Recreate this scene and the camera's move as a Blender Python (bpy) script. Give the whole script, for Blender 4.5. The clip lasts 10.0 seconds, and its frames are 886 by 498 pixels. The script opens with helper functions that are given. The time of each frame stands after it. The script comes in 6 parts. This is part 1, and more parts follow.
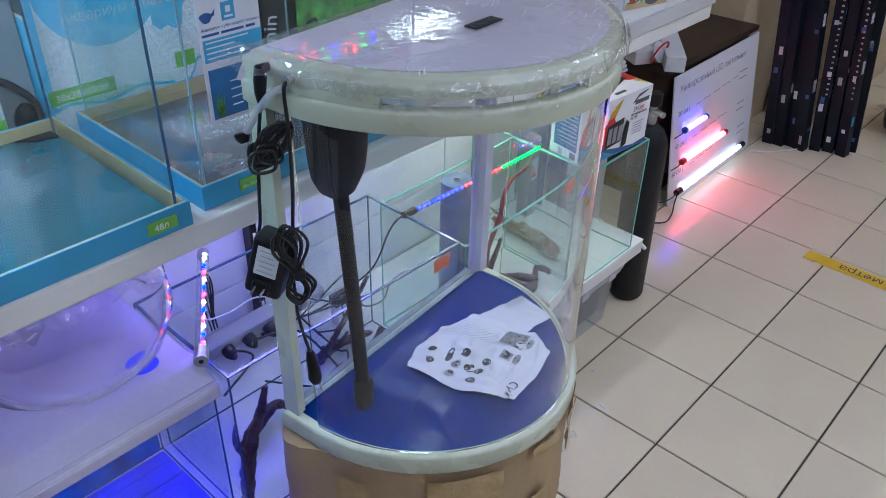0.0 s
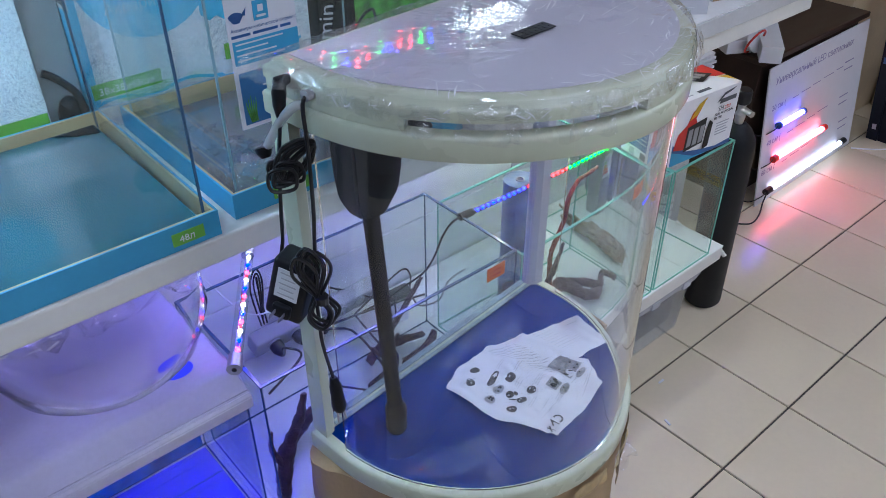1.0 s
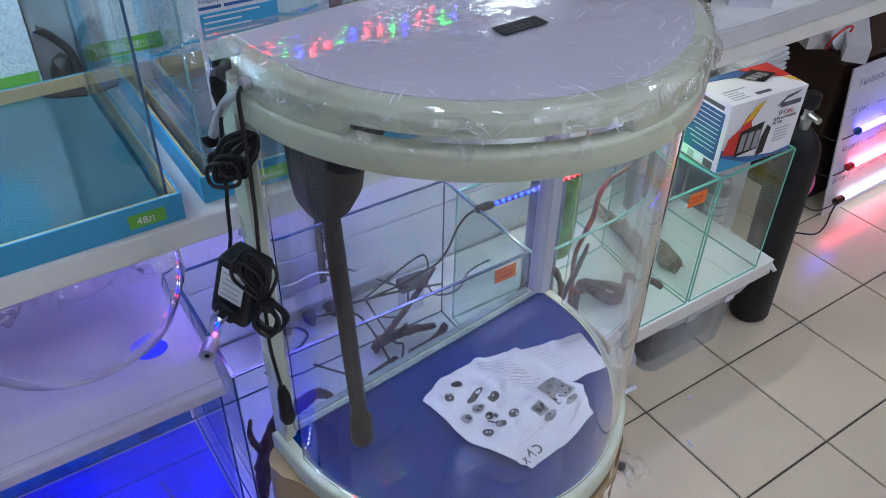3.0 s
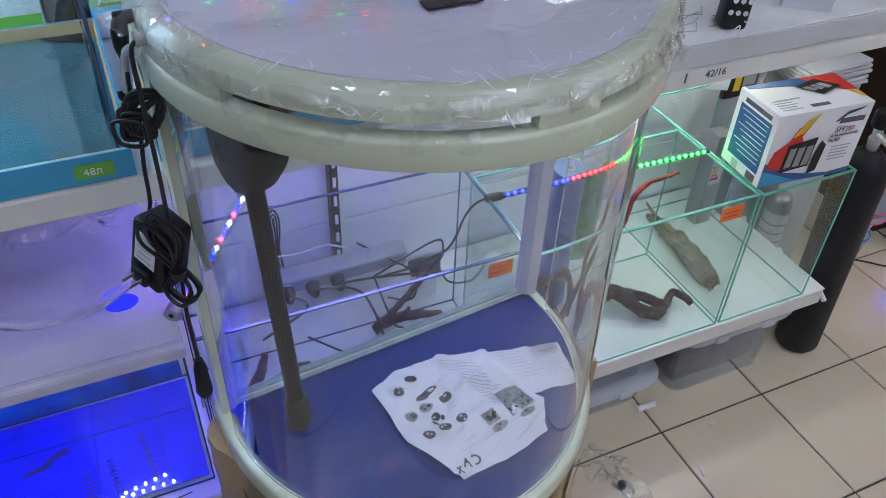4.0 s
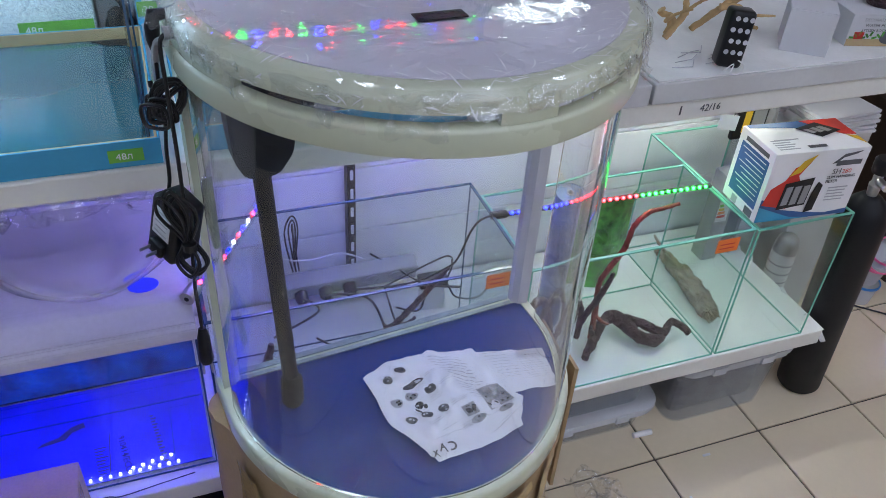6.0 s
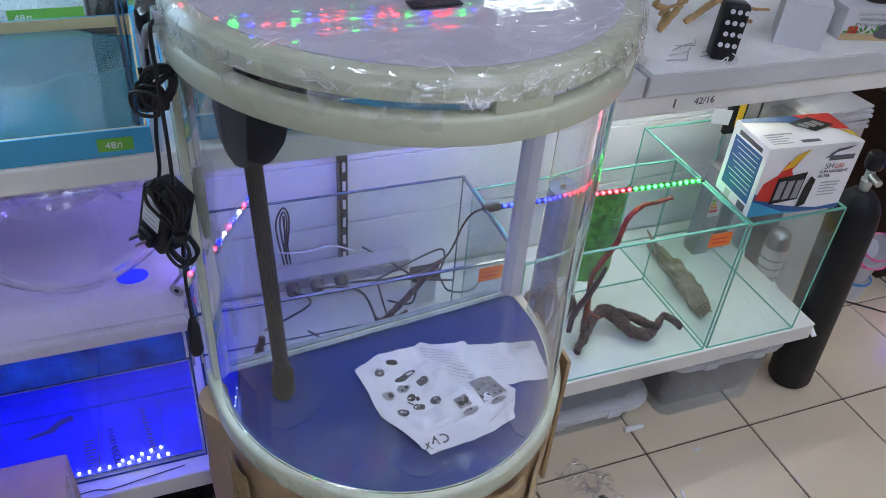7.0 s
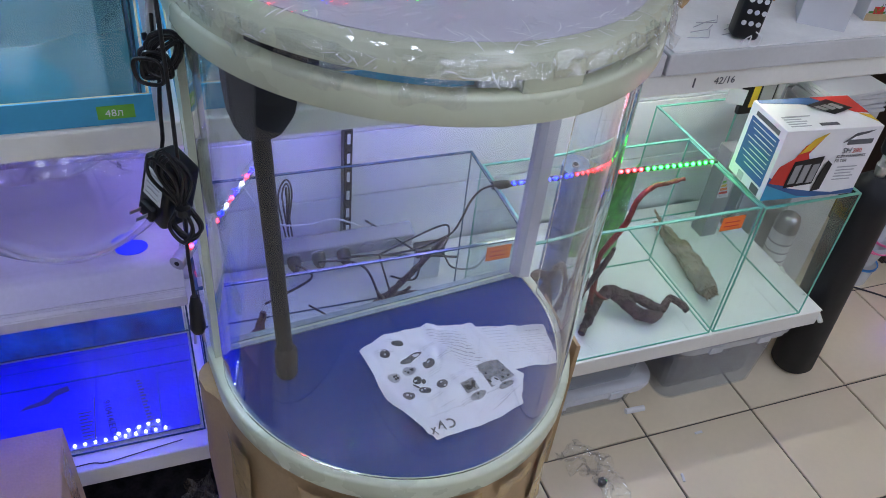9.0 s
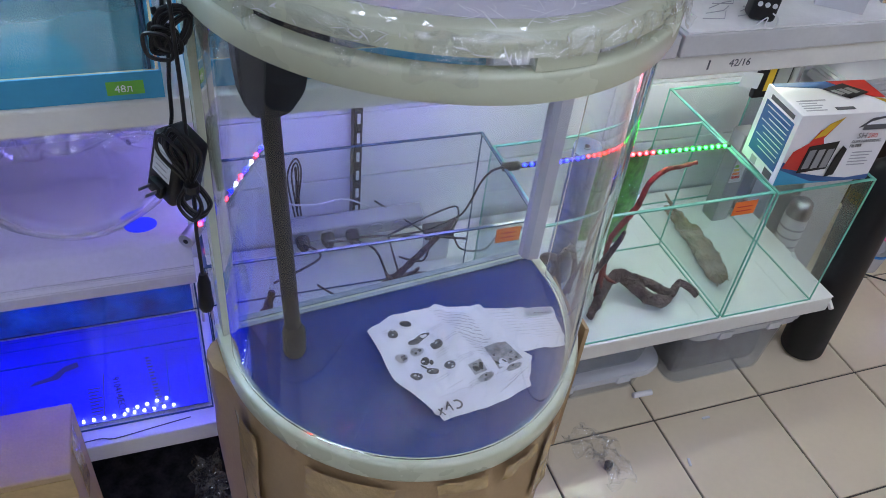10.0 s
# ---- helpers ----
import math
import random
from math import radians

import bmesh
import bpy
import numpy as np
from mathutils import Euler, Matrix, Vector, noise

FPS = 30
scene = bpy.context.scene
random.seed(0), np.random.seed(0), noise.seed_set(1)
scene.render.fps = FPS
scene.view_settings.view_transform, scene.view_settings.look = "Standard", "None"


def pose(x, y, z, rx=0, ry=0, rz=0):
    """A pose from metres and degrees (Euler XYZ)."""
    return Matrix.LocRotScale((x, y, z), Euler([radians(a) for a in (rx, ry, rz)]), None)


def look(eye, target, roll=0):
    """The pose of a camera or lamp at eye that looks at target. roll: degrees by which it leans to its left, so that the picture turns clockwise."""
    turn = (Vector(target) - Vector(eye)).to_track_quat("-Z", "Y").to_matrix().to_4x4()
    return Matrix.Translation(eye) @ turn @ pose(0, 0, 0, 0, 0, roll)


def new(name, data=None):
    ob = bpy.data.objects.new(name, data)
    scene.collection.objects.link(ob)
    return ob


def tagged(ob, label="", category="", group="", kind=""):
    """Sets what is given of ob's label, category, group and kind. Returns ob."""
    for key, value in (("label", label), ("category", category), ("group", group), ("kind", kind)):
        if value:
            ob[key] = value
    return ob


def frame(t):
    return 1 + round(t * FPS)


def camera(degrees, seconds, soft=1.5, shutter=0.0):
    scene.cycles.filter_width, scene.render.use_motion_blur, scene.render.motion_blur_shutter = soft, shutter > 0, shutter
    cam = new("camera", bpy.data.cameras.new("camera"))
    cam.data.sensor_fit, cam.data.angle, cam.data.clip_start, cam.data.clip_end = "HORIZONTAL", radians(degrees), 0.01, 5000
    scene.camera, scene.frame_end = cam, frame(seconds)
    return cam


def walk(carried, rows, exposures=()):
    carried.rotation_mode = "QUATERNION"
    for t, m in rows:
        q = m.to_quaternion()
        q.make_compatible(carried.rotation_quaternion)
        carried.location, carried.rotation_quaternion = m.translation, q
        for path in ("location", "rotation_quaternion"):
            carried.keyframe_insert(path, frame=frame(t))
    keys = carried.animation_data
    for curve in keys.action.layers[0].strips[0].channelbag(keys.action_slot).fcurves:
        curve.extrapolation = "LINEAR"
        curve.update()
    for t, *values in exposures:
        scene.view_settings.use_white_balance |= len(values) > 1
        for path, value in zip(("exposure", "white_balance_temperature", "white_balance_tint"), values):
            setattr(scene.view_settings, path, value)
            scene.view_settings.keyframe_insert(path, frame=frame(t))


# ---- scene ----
cam = camera(58.3, 10.0, 0.8)
PATH = [
    (0, (-1.595, -0.933, 1.693), (-0.352, 0.182, 0.592), 1.4),
    (0.5, (-1.551, -0.886, 1.699), (-0.362, 0.252, 0.562), 0.8),
    (1, (-1.465, -0.891, 1.698), (-0.398, 0.342, 0.539), -0.1),
    (1.5, (-1.35, -0.904, 1.698), (-0.429, 0.422, 0.517), -0.3),
    (2, (-1.294, -0.89, 1.684), (-0.419, 0.443, 0.477), 0.2),
    (2.5, (-1.315, -0.868, 1.681), (-0.409, 0.428, 0.457), 0.8),
    (2.7, (-1.315, -0.867, 1.684), (-0.402, 0.424, 0.46), 1.1),
    (3.8, (-1.119, -0.911, 1.666), (-0.399, 0.46, 0.4), 2.4),
    (4, (-1.092, -0.915, 1.657), (-0.422, 0.473, 0.383), 2.5),
    (4.5, (-1.073, -0.971, 1.654), (-0.488, 0.445, 0.368), 2.9),
    (5, (-1.073, -1.016, 1.664), (-0.498, 0.435, 0.414), 3.0),
    (5.5, (-1.076, -1.037, 1.676), (-0.485, 0.446, 0.471), 3.5),
    (7, (-1.076, -1.034, 1.664), (-0.449, 0.43, 0.454), 4.9),
    (7.5, (-1.078, -1.019, 1.662), (-0.446, 0.431, 0.439), 5.4),
    (8, (-1.077, -1.005, 1.654), (-0.438, 0.432, 0.419), 6.0),
    (8.5, (-1.079, -0.999, 1.653), (-0.441, 0.43, 0.407), 6.3),
    (9, (-1.082, -0.991, 1.65), (-0.457, 0.424, 0.383), 6.7),
    (9.5, (-1.082, -0.989, 1.647), (-0.471, 0.416, 0.362), 6.8),
    (10, (-1.081, -0.988, 1.644), (-0.483, 0.407, 0.341), 7.0),
]
walk(cam, [(t, look(eye, target, roll)) for t, eye, target, roll in PATH], exposures=[(0.0, 0.12, 5720.0, 17.0), (2.5, 0.02, 5800.0, 17.5), (4.5, -0.01, 5980.0, 18.0), (10.0, 0.02, 5980.0, 18.0)])

# ---- world and light ----
scene.cycles.transparent_max_bounces = 32
scene.cycles.transmission_bounces = 16
scene.cycles.max_bounces = 16
world = bpy.data.worlds.new("world")
scene.world = world
world.use_nodes = True
world.node_tree.nodes["Background"].inputs[0].default_value = (0.75, 0.8, 0.9, 1)
world.node_tree.nodes["Background"].inputs[1].default_value = 0.05


# ---- materials ----
def nodes_of(name):
    m = bpy.data.materials.new(name)
    m.use_nodes = True
    nt = m.node_tree
    return m, nt, nt.nodes["Principled BSDF"]


def mat(name, col, rough=0.5, metal=0.0, vary=0.12, scale=8.0, fine=120.0, bump=0.1, spec=0.5, coat=0.0, stretch=(1, 1, 1), random_piece=0.0, deep=0.002):
    """A surface with broad stains, fine grain, uneven gloss and relief."""
    m, nt, b = nodes_of(name)
    N, L = nt.nodes, nt.links
    co = N.new("ShaderNodeTexCoord")
    mp = N.new("ShaderNodeMapping")
    mp.inputs["Scale"].default_value = stretch
    L.new(co.outputs["Object"], mp.inputs[0])
    n1, n2 = N.new("ShaderNodeTexNoise"), N.new("ShaderNodeTexNoise")
    for n, s, d in ((n1, scale, 5), (n2, fine, 3)):
        n.inputs["Scale"].default_value, n.inputs["Detail"].default_value = s, d
        L.new(mp.outputs[0], n.inputs["Vector"])
    mix = N.new("ShaderNodeMix")
    mix.data_type = "RGBA"
    mix.inputs[6].default_value = (*[c * (1 - vary) for c in col], 1)
    mix.inputs[7].default_value = (*[min(1, c * (1 + vary)) for c in col], 1)
    add = N.new("ShaderNodeMath")
    add.operation = "MULTIPLY_ADD"
    add.inputs[1].default_value, add.inputs[2].default_value = 0.35, 0.33
    L.new(n2.outputs[0], add.inputs[0])
    mul = N.new("ShaderNodeMath")
    mul.operation = "MULTIPLY"
    L.new(n1.outputs[0], mul.inputs[0])
    L.new(add.outputs[0], mul.inputs[1])
    gain = N.new("ShaderNodeMapRange")
    gain.inputs[1].default_value, gain.inputs[2].default_value = 0.12, 0.4
    L.new(mul.outputs[0], gain.inputs[0])
    fac = gain.outputs[0]
    if random_piece:
        info = N.new("ShaderNodeObjectInfo")
        rp = N.new("ShaderNodeMath")
        rp.operation = "MULTIPLY_ADD"
        rp.inputs[1].default_value = random_piece
        L.new(info.outputs["Random"], rp.inputs[0])
        L.new(fac, rp.inputs[2])
        fac = rp.outputs[0]
    L.new(fac, mix.inputs[0])
    L.new(mix.outputs[2], b.inputs["Base Color"])
    rr = N.new("ShaderNodeMapRange")
    rr.inputs[3].default_value, rr.inputs[4].default_value = max(0.004, rough * 0.8), min(1, rough * 1.2)
    L.new(n1.outputs[0], rr.inputs[0])
    L.new(rr.outputs[0], b.inputs["Roughness"])
    b.inputs["Metallic"].default_value = metal
    b.inputs["Specular IOR Level"].default_value = spec
    b.inputs["Coat Weight"].default_value = coat
    if bump:
        bp = N.new("ShaderNodeBump")
        bp.inputs["Strength"].default_value, bp.inputs["Distance"].default_value = bump, deep
        L.new(mul.outputs[0], bp.inputs["Height"])
        L.new(bp.outputs[0], b.inputs["Normal"])
    return m


def glow(name, col, strength):
    m, nt, b = nodes_of(name)
    b.inputs["Base Color"].default_value = (*[0.04 + 0.3 * c for c in col], 1)
    b.inputs["Emission Color"].default_value = (*col, 1)
    b.inputs["Emission Strength"].default_value = strength
    return m


def pane_mat(name, tint, bump=0.0, scale=30.0, rough=0.01, gloss=0.035, haze=0.0, ridged=False):
    """Clear sheet: straight-through light with the mirror gloss that glass has at its angle."""
    m, nt, b = nodes_of(name)
    N, L = nt.nodes, nt.links
    N.remove(b)
    tr, gl, mx, fr = N.new("ShaderNodeBsdfTransparent"), N.new("ShaderNodeBsdfGlossy"), N.new("ShaderNodeMixShader"), N.new("ShaderNodeLayerWeight")
    tr.inputs[0].default_value = (*tint, 1)
    gl.inputs["Roughness"].default_value = rough
    fr.inputs[0].default_value = 0.5
    pw, sc = N.new("ShaderNodeMath"), N.new("ShaderNodeMath")
    pw.operation, sc.operation = "POWER", "MULTIPLY_ADD"
    pw.inputs[1].default_value = 4.5
    sc.inputs[1].default_value, sc.inputs[2].default_value = 0.85, gloss
    L.new(fr.outputs["Facing"], pw.inputs[0])
    L.new(pw.outputs[0], sc.inputs[0])
    L.new(sc.outputs[0], mx.inputs[0])
    L.new(tr.outputs[0], mx.inputs[1])
    L.new(gl.outputs[0], mx.inputs[2])
    out = mx
    if bump:
        co, n, bp = N.new("ShaderNodeTexCoord"), N.new("ShaderNodeTexNoise"), N.new("ShaderNodeBump")
        n.inputs["Scale"].default_value, n.inputs["Detail"].default_value, n.inputs["Distortion"].default_value = scale, 4, 1.5
        bp.inputs["Strength"].default_value, bp.inputs["Distance"].default_value = bump, 0.01
        if ridged:
            n.noise_type = "RIDGED_MULTIFRACTAL"
            n.inputs["Detail"].default_value, n.inputs["Distortion"].default_value = 3, 0.6
        L.new(co.outputs["Object"], n.inputs["Vector"])
        L.new(n.outputs[0], bp.inputs["Height"])
        L.new(bp.outputs[0], gl.inputs["Normal"])
    if haze:
        df, m2 = N.new("ShaderNodeBsdfDiffuse"), N.new("ShaderNodeMixShader")
        df.inputs[0].default_value = (0.88, 0.88, 0.90, 1)
        m2.inputs[0].default_value = haze
        L.new(mx.outputs[0], m2.inputs[1])
        L.new(df.outputs[0], m2.inputs[2])
        out = m2
    L.new(out.outputs[0], N["Material Output"].inputs[0])
    return m


def glass_mat(name, tint, rough=0.0):
    m, nt, b = nodes_of(name)
    b.inputs["Base Color"].default_value = (*tint, 1)
    b.inputs["Roughness"].default_value = rough
    b.inputs["Transmission Weight"].default_value = 1
    b.inputs["IOR"].default_value = 1.48
    return m


M = dict(
    tile=mat("floor_tile", (0.70, 0.60, 0.43), 0.20, vary=0.05, scale=3, fine=60, bump=0.03, random_piece=0.35),
    grout=mat("grout", (0.07, 0.06, 0.05), 0.9, bump=0.4),
    shelf=mat("shelf_enamel", (0.74, 0.73, 0.68), 0.4, vary=0.06, bump=0.05),
    shelftop=mat("worn_white_board", (0.80, 0.80, 0.78), 0.5, vary=0.08, scale=14, bump=0.1),
    slab=mat("grey_board_edge", (0.55, 0.55, 0.55), 0.6, vary=0.08),
    panel=mat("white_wall_panel", (0.78, 0.78, 0.80), 0.35, vary=0.04, bump=0.05),
    beige=mat("beige_wall", (0.62, 0.49, 0.31), 0.7, vary=0.1, bump=0.15),
    shopfar=mat("distant_goods", (0.16, 0.16, 0.17), 0.6, vary=0.6, scale=4, fine=20),
    ceiling=mat("ceiling_white", (0.75, 0.75, 0.74), 0.8),
    cream=mat("cream_plastic", (0.54, 0.57, 0.42), 0.28, vary=0.04, bump=0.03),
    lid=mat("white_lid", (0.60, 0.58, 0.66), 0.5, vary=0.03, bump=0.0, coat=0.5),
    postgrey=mat("grey_right_post", (0.46, 0.46, 0.52), 0.4, vary=0.08),
    navyblack=mat("dark_print", (0.006, 0.009, 0.016), 0.45, vary=0.3, spec=0.2),
    whitep=mat("white_plastic", (0.80, 0.79, 0.80), 0.35, vary=0.04, bump=0.03),
    bluefloor=mat("blue_base_film", (0.0012, 0.027, 0.170), 0.0, vary=0.12, scale=6, bump=0.0, spec=0.28),
    carton=mat("brown_cardboard", (0.42, 0.29, 0.15), 0.75, vary=0.15, scale=9, fine=220, bump=0.5, stretch=(1, 1, 0.5), deep=0.006),
    cartonin=mat("cardboard_inside", (0.50, 0.37, 0.20), 0.8, vary=0.1, bump=0.2),
    tape=mat("packing_tape", (0.46, 0.32, 0.14), 0.15, vary=0.12, scale=30, bump=0.7, deep=0.006),
    black=mat("black_plastic", (0.010, 0.010, 0.012), 0.38, vary=0.2, bump=0.08, spec=0.35),
    rubber=mat("black_cable", (0.010, 0.010, 0.011), 0.42, vary=0.2, bump=0.05),
    greyp=mat("grey_plastic", (0.30, 0.30, 0.31), 0.5, vary=0.1),
    cover=mat("pale_cover_plastic", (0.52, 0.50, 0.62), 0.22, vary=0.10, scale=5, bump=0.08),
    # mostly white diffuse, which paints the glints of the creases
    crease=pane_mat("film_crease_glint", (0.95, 0.95, 0.96), rough=0.10, gloss=0.25, haze=0.80),
    steel=mat("dull_steel", (0.5, 0.5, 0.52), 0.35, 1.0, vary=0.1),
    paper=mat("white_paper", (0.63, 0.63, 0.66), 0.7, vary=0.03, scale=20, bump=0.1),
    ink=mat("grey_ink", (0.10, 0.10, 0.11), 0.7),
    inkl=mat("light_ink", (0.42, 0.42, 0.44), 0.7),
    inkd=mat("dark_grey_ink", (0.16, 0.16, 0.17), 0.7),
    inkm=mat("mid_grey_ink", (0.36, 0.36, 0.38), 0.7, vary=0.3, scale=150),
    inkp=mat("pale_ink", (0.62, 0.62, 0.65), 0.7),
    blueboard=mat("blue_print", (0.050, 0.33, 0.55), 0.45, vary=0.08),
    cyan=mat("cyan_print", (0.09, 0.50, 0.76), 0.45, vary=0.08),
    navy=mat("navy_print", (0.03, 0.10, 0.28), 0.45, vary=0.1),
    green=mat("green_print", (0.16, 0.46, 0.05), 0.5, vary=0.06),
    orange=mat("orange_tag", (0.85, 0.20, 0.03), 0.6, vary=0.05),
    wood=mat("driftwood", (0.058, 0.029, 0.034), 0.42, vary=0.9, scale=60, fine=240, bump=1.0, deep=0.02),
    redwood=mat("red_twig", (0.22, 0.045, 0.035), 0.55, vary=0.6, scale=50, bump=0.8, deep=0.008),
    cork=mat("weathered_log", (0.26, 0.19, 0.12), 0.85, vary=0.9, scale=75, fine=260, bump=1.0, stretch=(1, 0.28, 1), deep=0.03),
    desk=mat("dark_wood", (0.035, 0.018, 0.013), 0.4, vary=0.25, stretch=(0.2, 1, 1), scale=20),
    yellow=mat("yellow_sticker", (0.72, 0.46, 0.02), 0.5, vary=0.1),
    rosepink=mat("pink_plastic", (0.75, 0.12, 0.30), 0.35, vary=0.1),
    tubblue=mat("blue_plastic", (0.03, 0.22, 0.60), 0.35, vary=0.1),
    sealgrey=mat("silicone_seal", (0.24, 0.31, 0.30), 0.3, vary=0.3, scale=30, bump=0.3),
    red=mat("red_print", (0.60, 0.03, 0.02), 0.45, vary=0.15),
    edge=mat("glass_edge", (0.15, 0.46, 0.35), 0.42, vary=0.15, spec=0.5),
    darkedge=mat("dark_glass_edge", (0.05, 0.10, 0.17), 0.15, vary=0.1),
    roll=mat("blue_film_roll", (0.11, 0.18, 0.30), 0.35, vary=0.75, scale=14),
    leafprint=mat("plant_print", (0.08, 0.30, 0.04), 0.4, vary=0.95, scale=34, fine=90, bump=0.0),
    bluebg=mat("blue_background_film", (0.012, 0.16, 0.26), 0.3, vary=0.85, scale=14, bump=0.02),
    bin=pane_mat("frosted_bin", (0.80, 0.82, 0.84), bump=0.1, scale=12, rough=0.12, haze=0.10, gloss=0.05),
    binrim=pane_mat("frosted_rim", (0.75, 0.77, 0.78), bump=0.1, scale=12, rough=0.2, gloss=0.10, haze=0.42),
    glass=glass_mat("curved_glass", (0.97, 0.99, 0.985)),
    bowlglass=glass_mat("bowl_glass", (0.97, 0.965, 0.99)),
    pane=pane_mat("clear_pane", (0.955, 0.985, 0.975)),
    film=pane_mat("crinkled_film", (0.97, 0.97, 0.98), bump=0.10, scale=26, rough=0.02, gloss=0.11, haze=0.0, ridged=True),
    bagfilm=pane_mat("crumpled_bag_film", (0.98, 0.98, 0.985), bump=0.25, scale=60, rough=0.04, gloss=0.16, haze=0.015),
    tubeclear=pane_mat("clear_hose", (0.85, 0.85, 0.87), bump=0.1, rough=0.1, haze=0.3),
    pump=mat("dark_grey_pump", (0.009, 0.0095, 0.012), 0.5, vary=0.25, scale=18, bump=0.15, spec=0.3),
    panel_on=glow("ceiling_panel", (0.85, 0.935, 1.06), 14.0),
    led_blue=glow("led_blue", (0.009, 0.013, 1.0), 75.0),
    led_red=glow("led_red", (1.0, 0.010, 0.010), 65.0),
    led_green=glow("led_green", (0.012, 1.0, 0.018), 42.0),
    led_pink=glow("led_pink", (1.0, 0.014, 0.030), 28.0),
    led_white=glow("led_white", (0.70, 0.80, 1.0), 20.0),
    led_violet=glow("led_violet", (0.005, 0.006, 1.0), 60.0),
    tank_blue=glow("tank_blue_led", (0.015, 0.010, 1.0), 76.0),
    shelf_white=glow("shelf_lamp_white", (0.54, 0.82, 1.0), 108.0),
    shelf_green=glow("shelf_lamp_green", (0.92, 1.0, 0.80), 42.0),
    shelf_violet=glow("shelf_lamp_violet", (0.30, 0.27, 1.0), 48.0),
    lamp_white=glow("lamp_white", (0.85, 1.0, 0.9), 9.5),
    tube_blue=glow("tube_blue", (0.08, 0.07, 1.0), 18.0),
    tube_pink=glow("tube_pink", (1.0, 0.10, 0.12), 20.0),
    tube_white=glow("tube_white", (0.8, 0.88, 1.0), 2.6),
)



def line_print(name, ground, line, scale):
    """White card covered with thin drawn outlines."""
    m, nt, b = nodes_of(name)
    N, L = nt.nodes, nt.links
    co, nz, ad, vo, rp, mx = N.new("ShaderNodeTexCoord"), N.new("ShaderNodeTexNoise"), N.new("ShaderNodeMixRGB"), N.new("ShaderNodeTexVoronoi"), N.new("ShaderNodeMapRange"), N.new("ShaderNodeMix")
    nz.inputs["Scale"].default_value = scale * 0.6
    ad.blend_type, ad.inputs[0].default_value = "ADD", 0.03
    vo.feature, vo.inputs["Scale"].default_value = "DISTANCE_TO_EDGE", scale
    rp.inputs[1].default_value, rp.inputs[2].default_value = 0.0, 0.10
    mx.data_type = "RGBA"
    mx.inputs[6].default_value, mx.inputs[7].default_value = (*line, 1), (*ground, 1)
    L.new(co.outputs["Object"], nz.inputs["Vector"])
    L.new(co.outputs["Object"], ad.inputs[1])
    L.new(nz.outputs["Color"], ad.inputs[2])
    L.new(ad.outputs[0], vo.inputs["Vector"])
    L.new(vo.outputs["Distance"], rp.inputs[0])
    L.new(rp.outputs[0], mx.inputs[0])
    L.new(mx.outputs[2], b.inputs["Base Color"])
    b.inputs["Roughness"].default_value = 0.45
    return m


M["pattern"] = line_print("fish_pattern_print", (0.80, 0.83, 0.86), (0.30, 0.38, 0.46), 130.0)


# ---- building helpers ----
def thing(name, label, category, at=(0, 0, 0), group="", kind=""):
    ob = new(name)
    ob.location = at
    ob.empty_display_size = 0.05
    return tagged(ob, label, category, group, kind)


def to_mesh(name, bm, material, round_edges=False):
    bmesh.ops.recalc_face_normals(bm, faces=bm.faces)
    me = bpy.data.meshes.new(name)
    bm.to_mesh(me)
    bm.free()
    me.materials.append(material)
    if round_edges:
        for p in me.polygons:
            p.use_smooth = True
        me.set_sharp_from_angle(angle=radians(40))
    return me


def place_of(ob):
    v = Vector(ob.location)
    while ob.parent:
        ob = ob.parent
        v += Vector(ob.location)
    return v


def part(name, bm, material, parent, label="", rounded=False, shadow=True):
    """One mesh under a thing or a part; its vertices are given in the world."""
    bmesh.ops.translate(bm, verts=bm.verts, vec=-place_of(parent))
    ob = new(name, to_mesh(name, bm, material, rounded))
    ob.parent = parent
    ob.visible_shadow = shadow
    if label:
        ob["label"] = label
    return ob


def solid(name, bm, material, label, category, kind="", at=(0, 0, 0), group="", rounded=False, shadow=True):
    """A thing of one mesh."""
    bmesh.ops.translate(bm, verts=bm.verts, vec=-Vector(at))
    ob = new(name, to_mesh(name, bm, material, rounded))
    ob.location = at
    ob.visible_shadow = shadow
    return tagged(ob, label, category, group, kind)


def box(x0, x1, y0, y1, z0, z1, bev=0.0, bm=None, seg=2):
    return obox(Matrix.Translation(((x0 + x1) / 2, (y0 + y1) / 2, (z0 + z1) / 2)), abs(x1 - x0), abs(y1 - y0), abs(z1 - z0), bev, bm, seg)


def obox(m, sx, sy, sz, bev=0.0, bm=None, seg=2):
    bm = bm or bmesh.new()
    r = bmesh.ops.create_cube(bm, size=1.0, matrix=m @ Matrix.Diagonal((sx, sy, sz, 1)))
    if bev:
        es = list({e for v in r["verts"] for e in v.link_edges})
        bmesh.ops.bevel(bm, geom=es, offset=bev, segments=seg, affect="EDGES", profile=0.5)
    return bm


def smooth(pts, k=6, closed=False):
    """A curve through the points."""
    P = [Vector(p) for p in pts]
    n = len(P)
    out = []
    for i in range(n if closed else n - 1):
        if closed:
            a, b, c, d = P[(i - 1) % n], P[i], P[(i + 1) % n], P[(i + 2) % n]
        else:
            a, b, c, d = P[max(i - 1, 0)], P[i], P[i + 1], P[min(i + 2, n - 1)]
        for j in range(k):
            t = j / k
            out.append(0.5 * ((2 * b) + (c - a) * t + (2 * a - 5 * b + 4 * c - d) * t * t + (3 * b - a - 3 * c + d) * t ** 3))
    if not closed:
        out.append(P[-1])
    return out


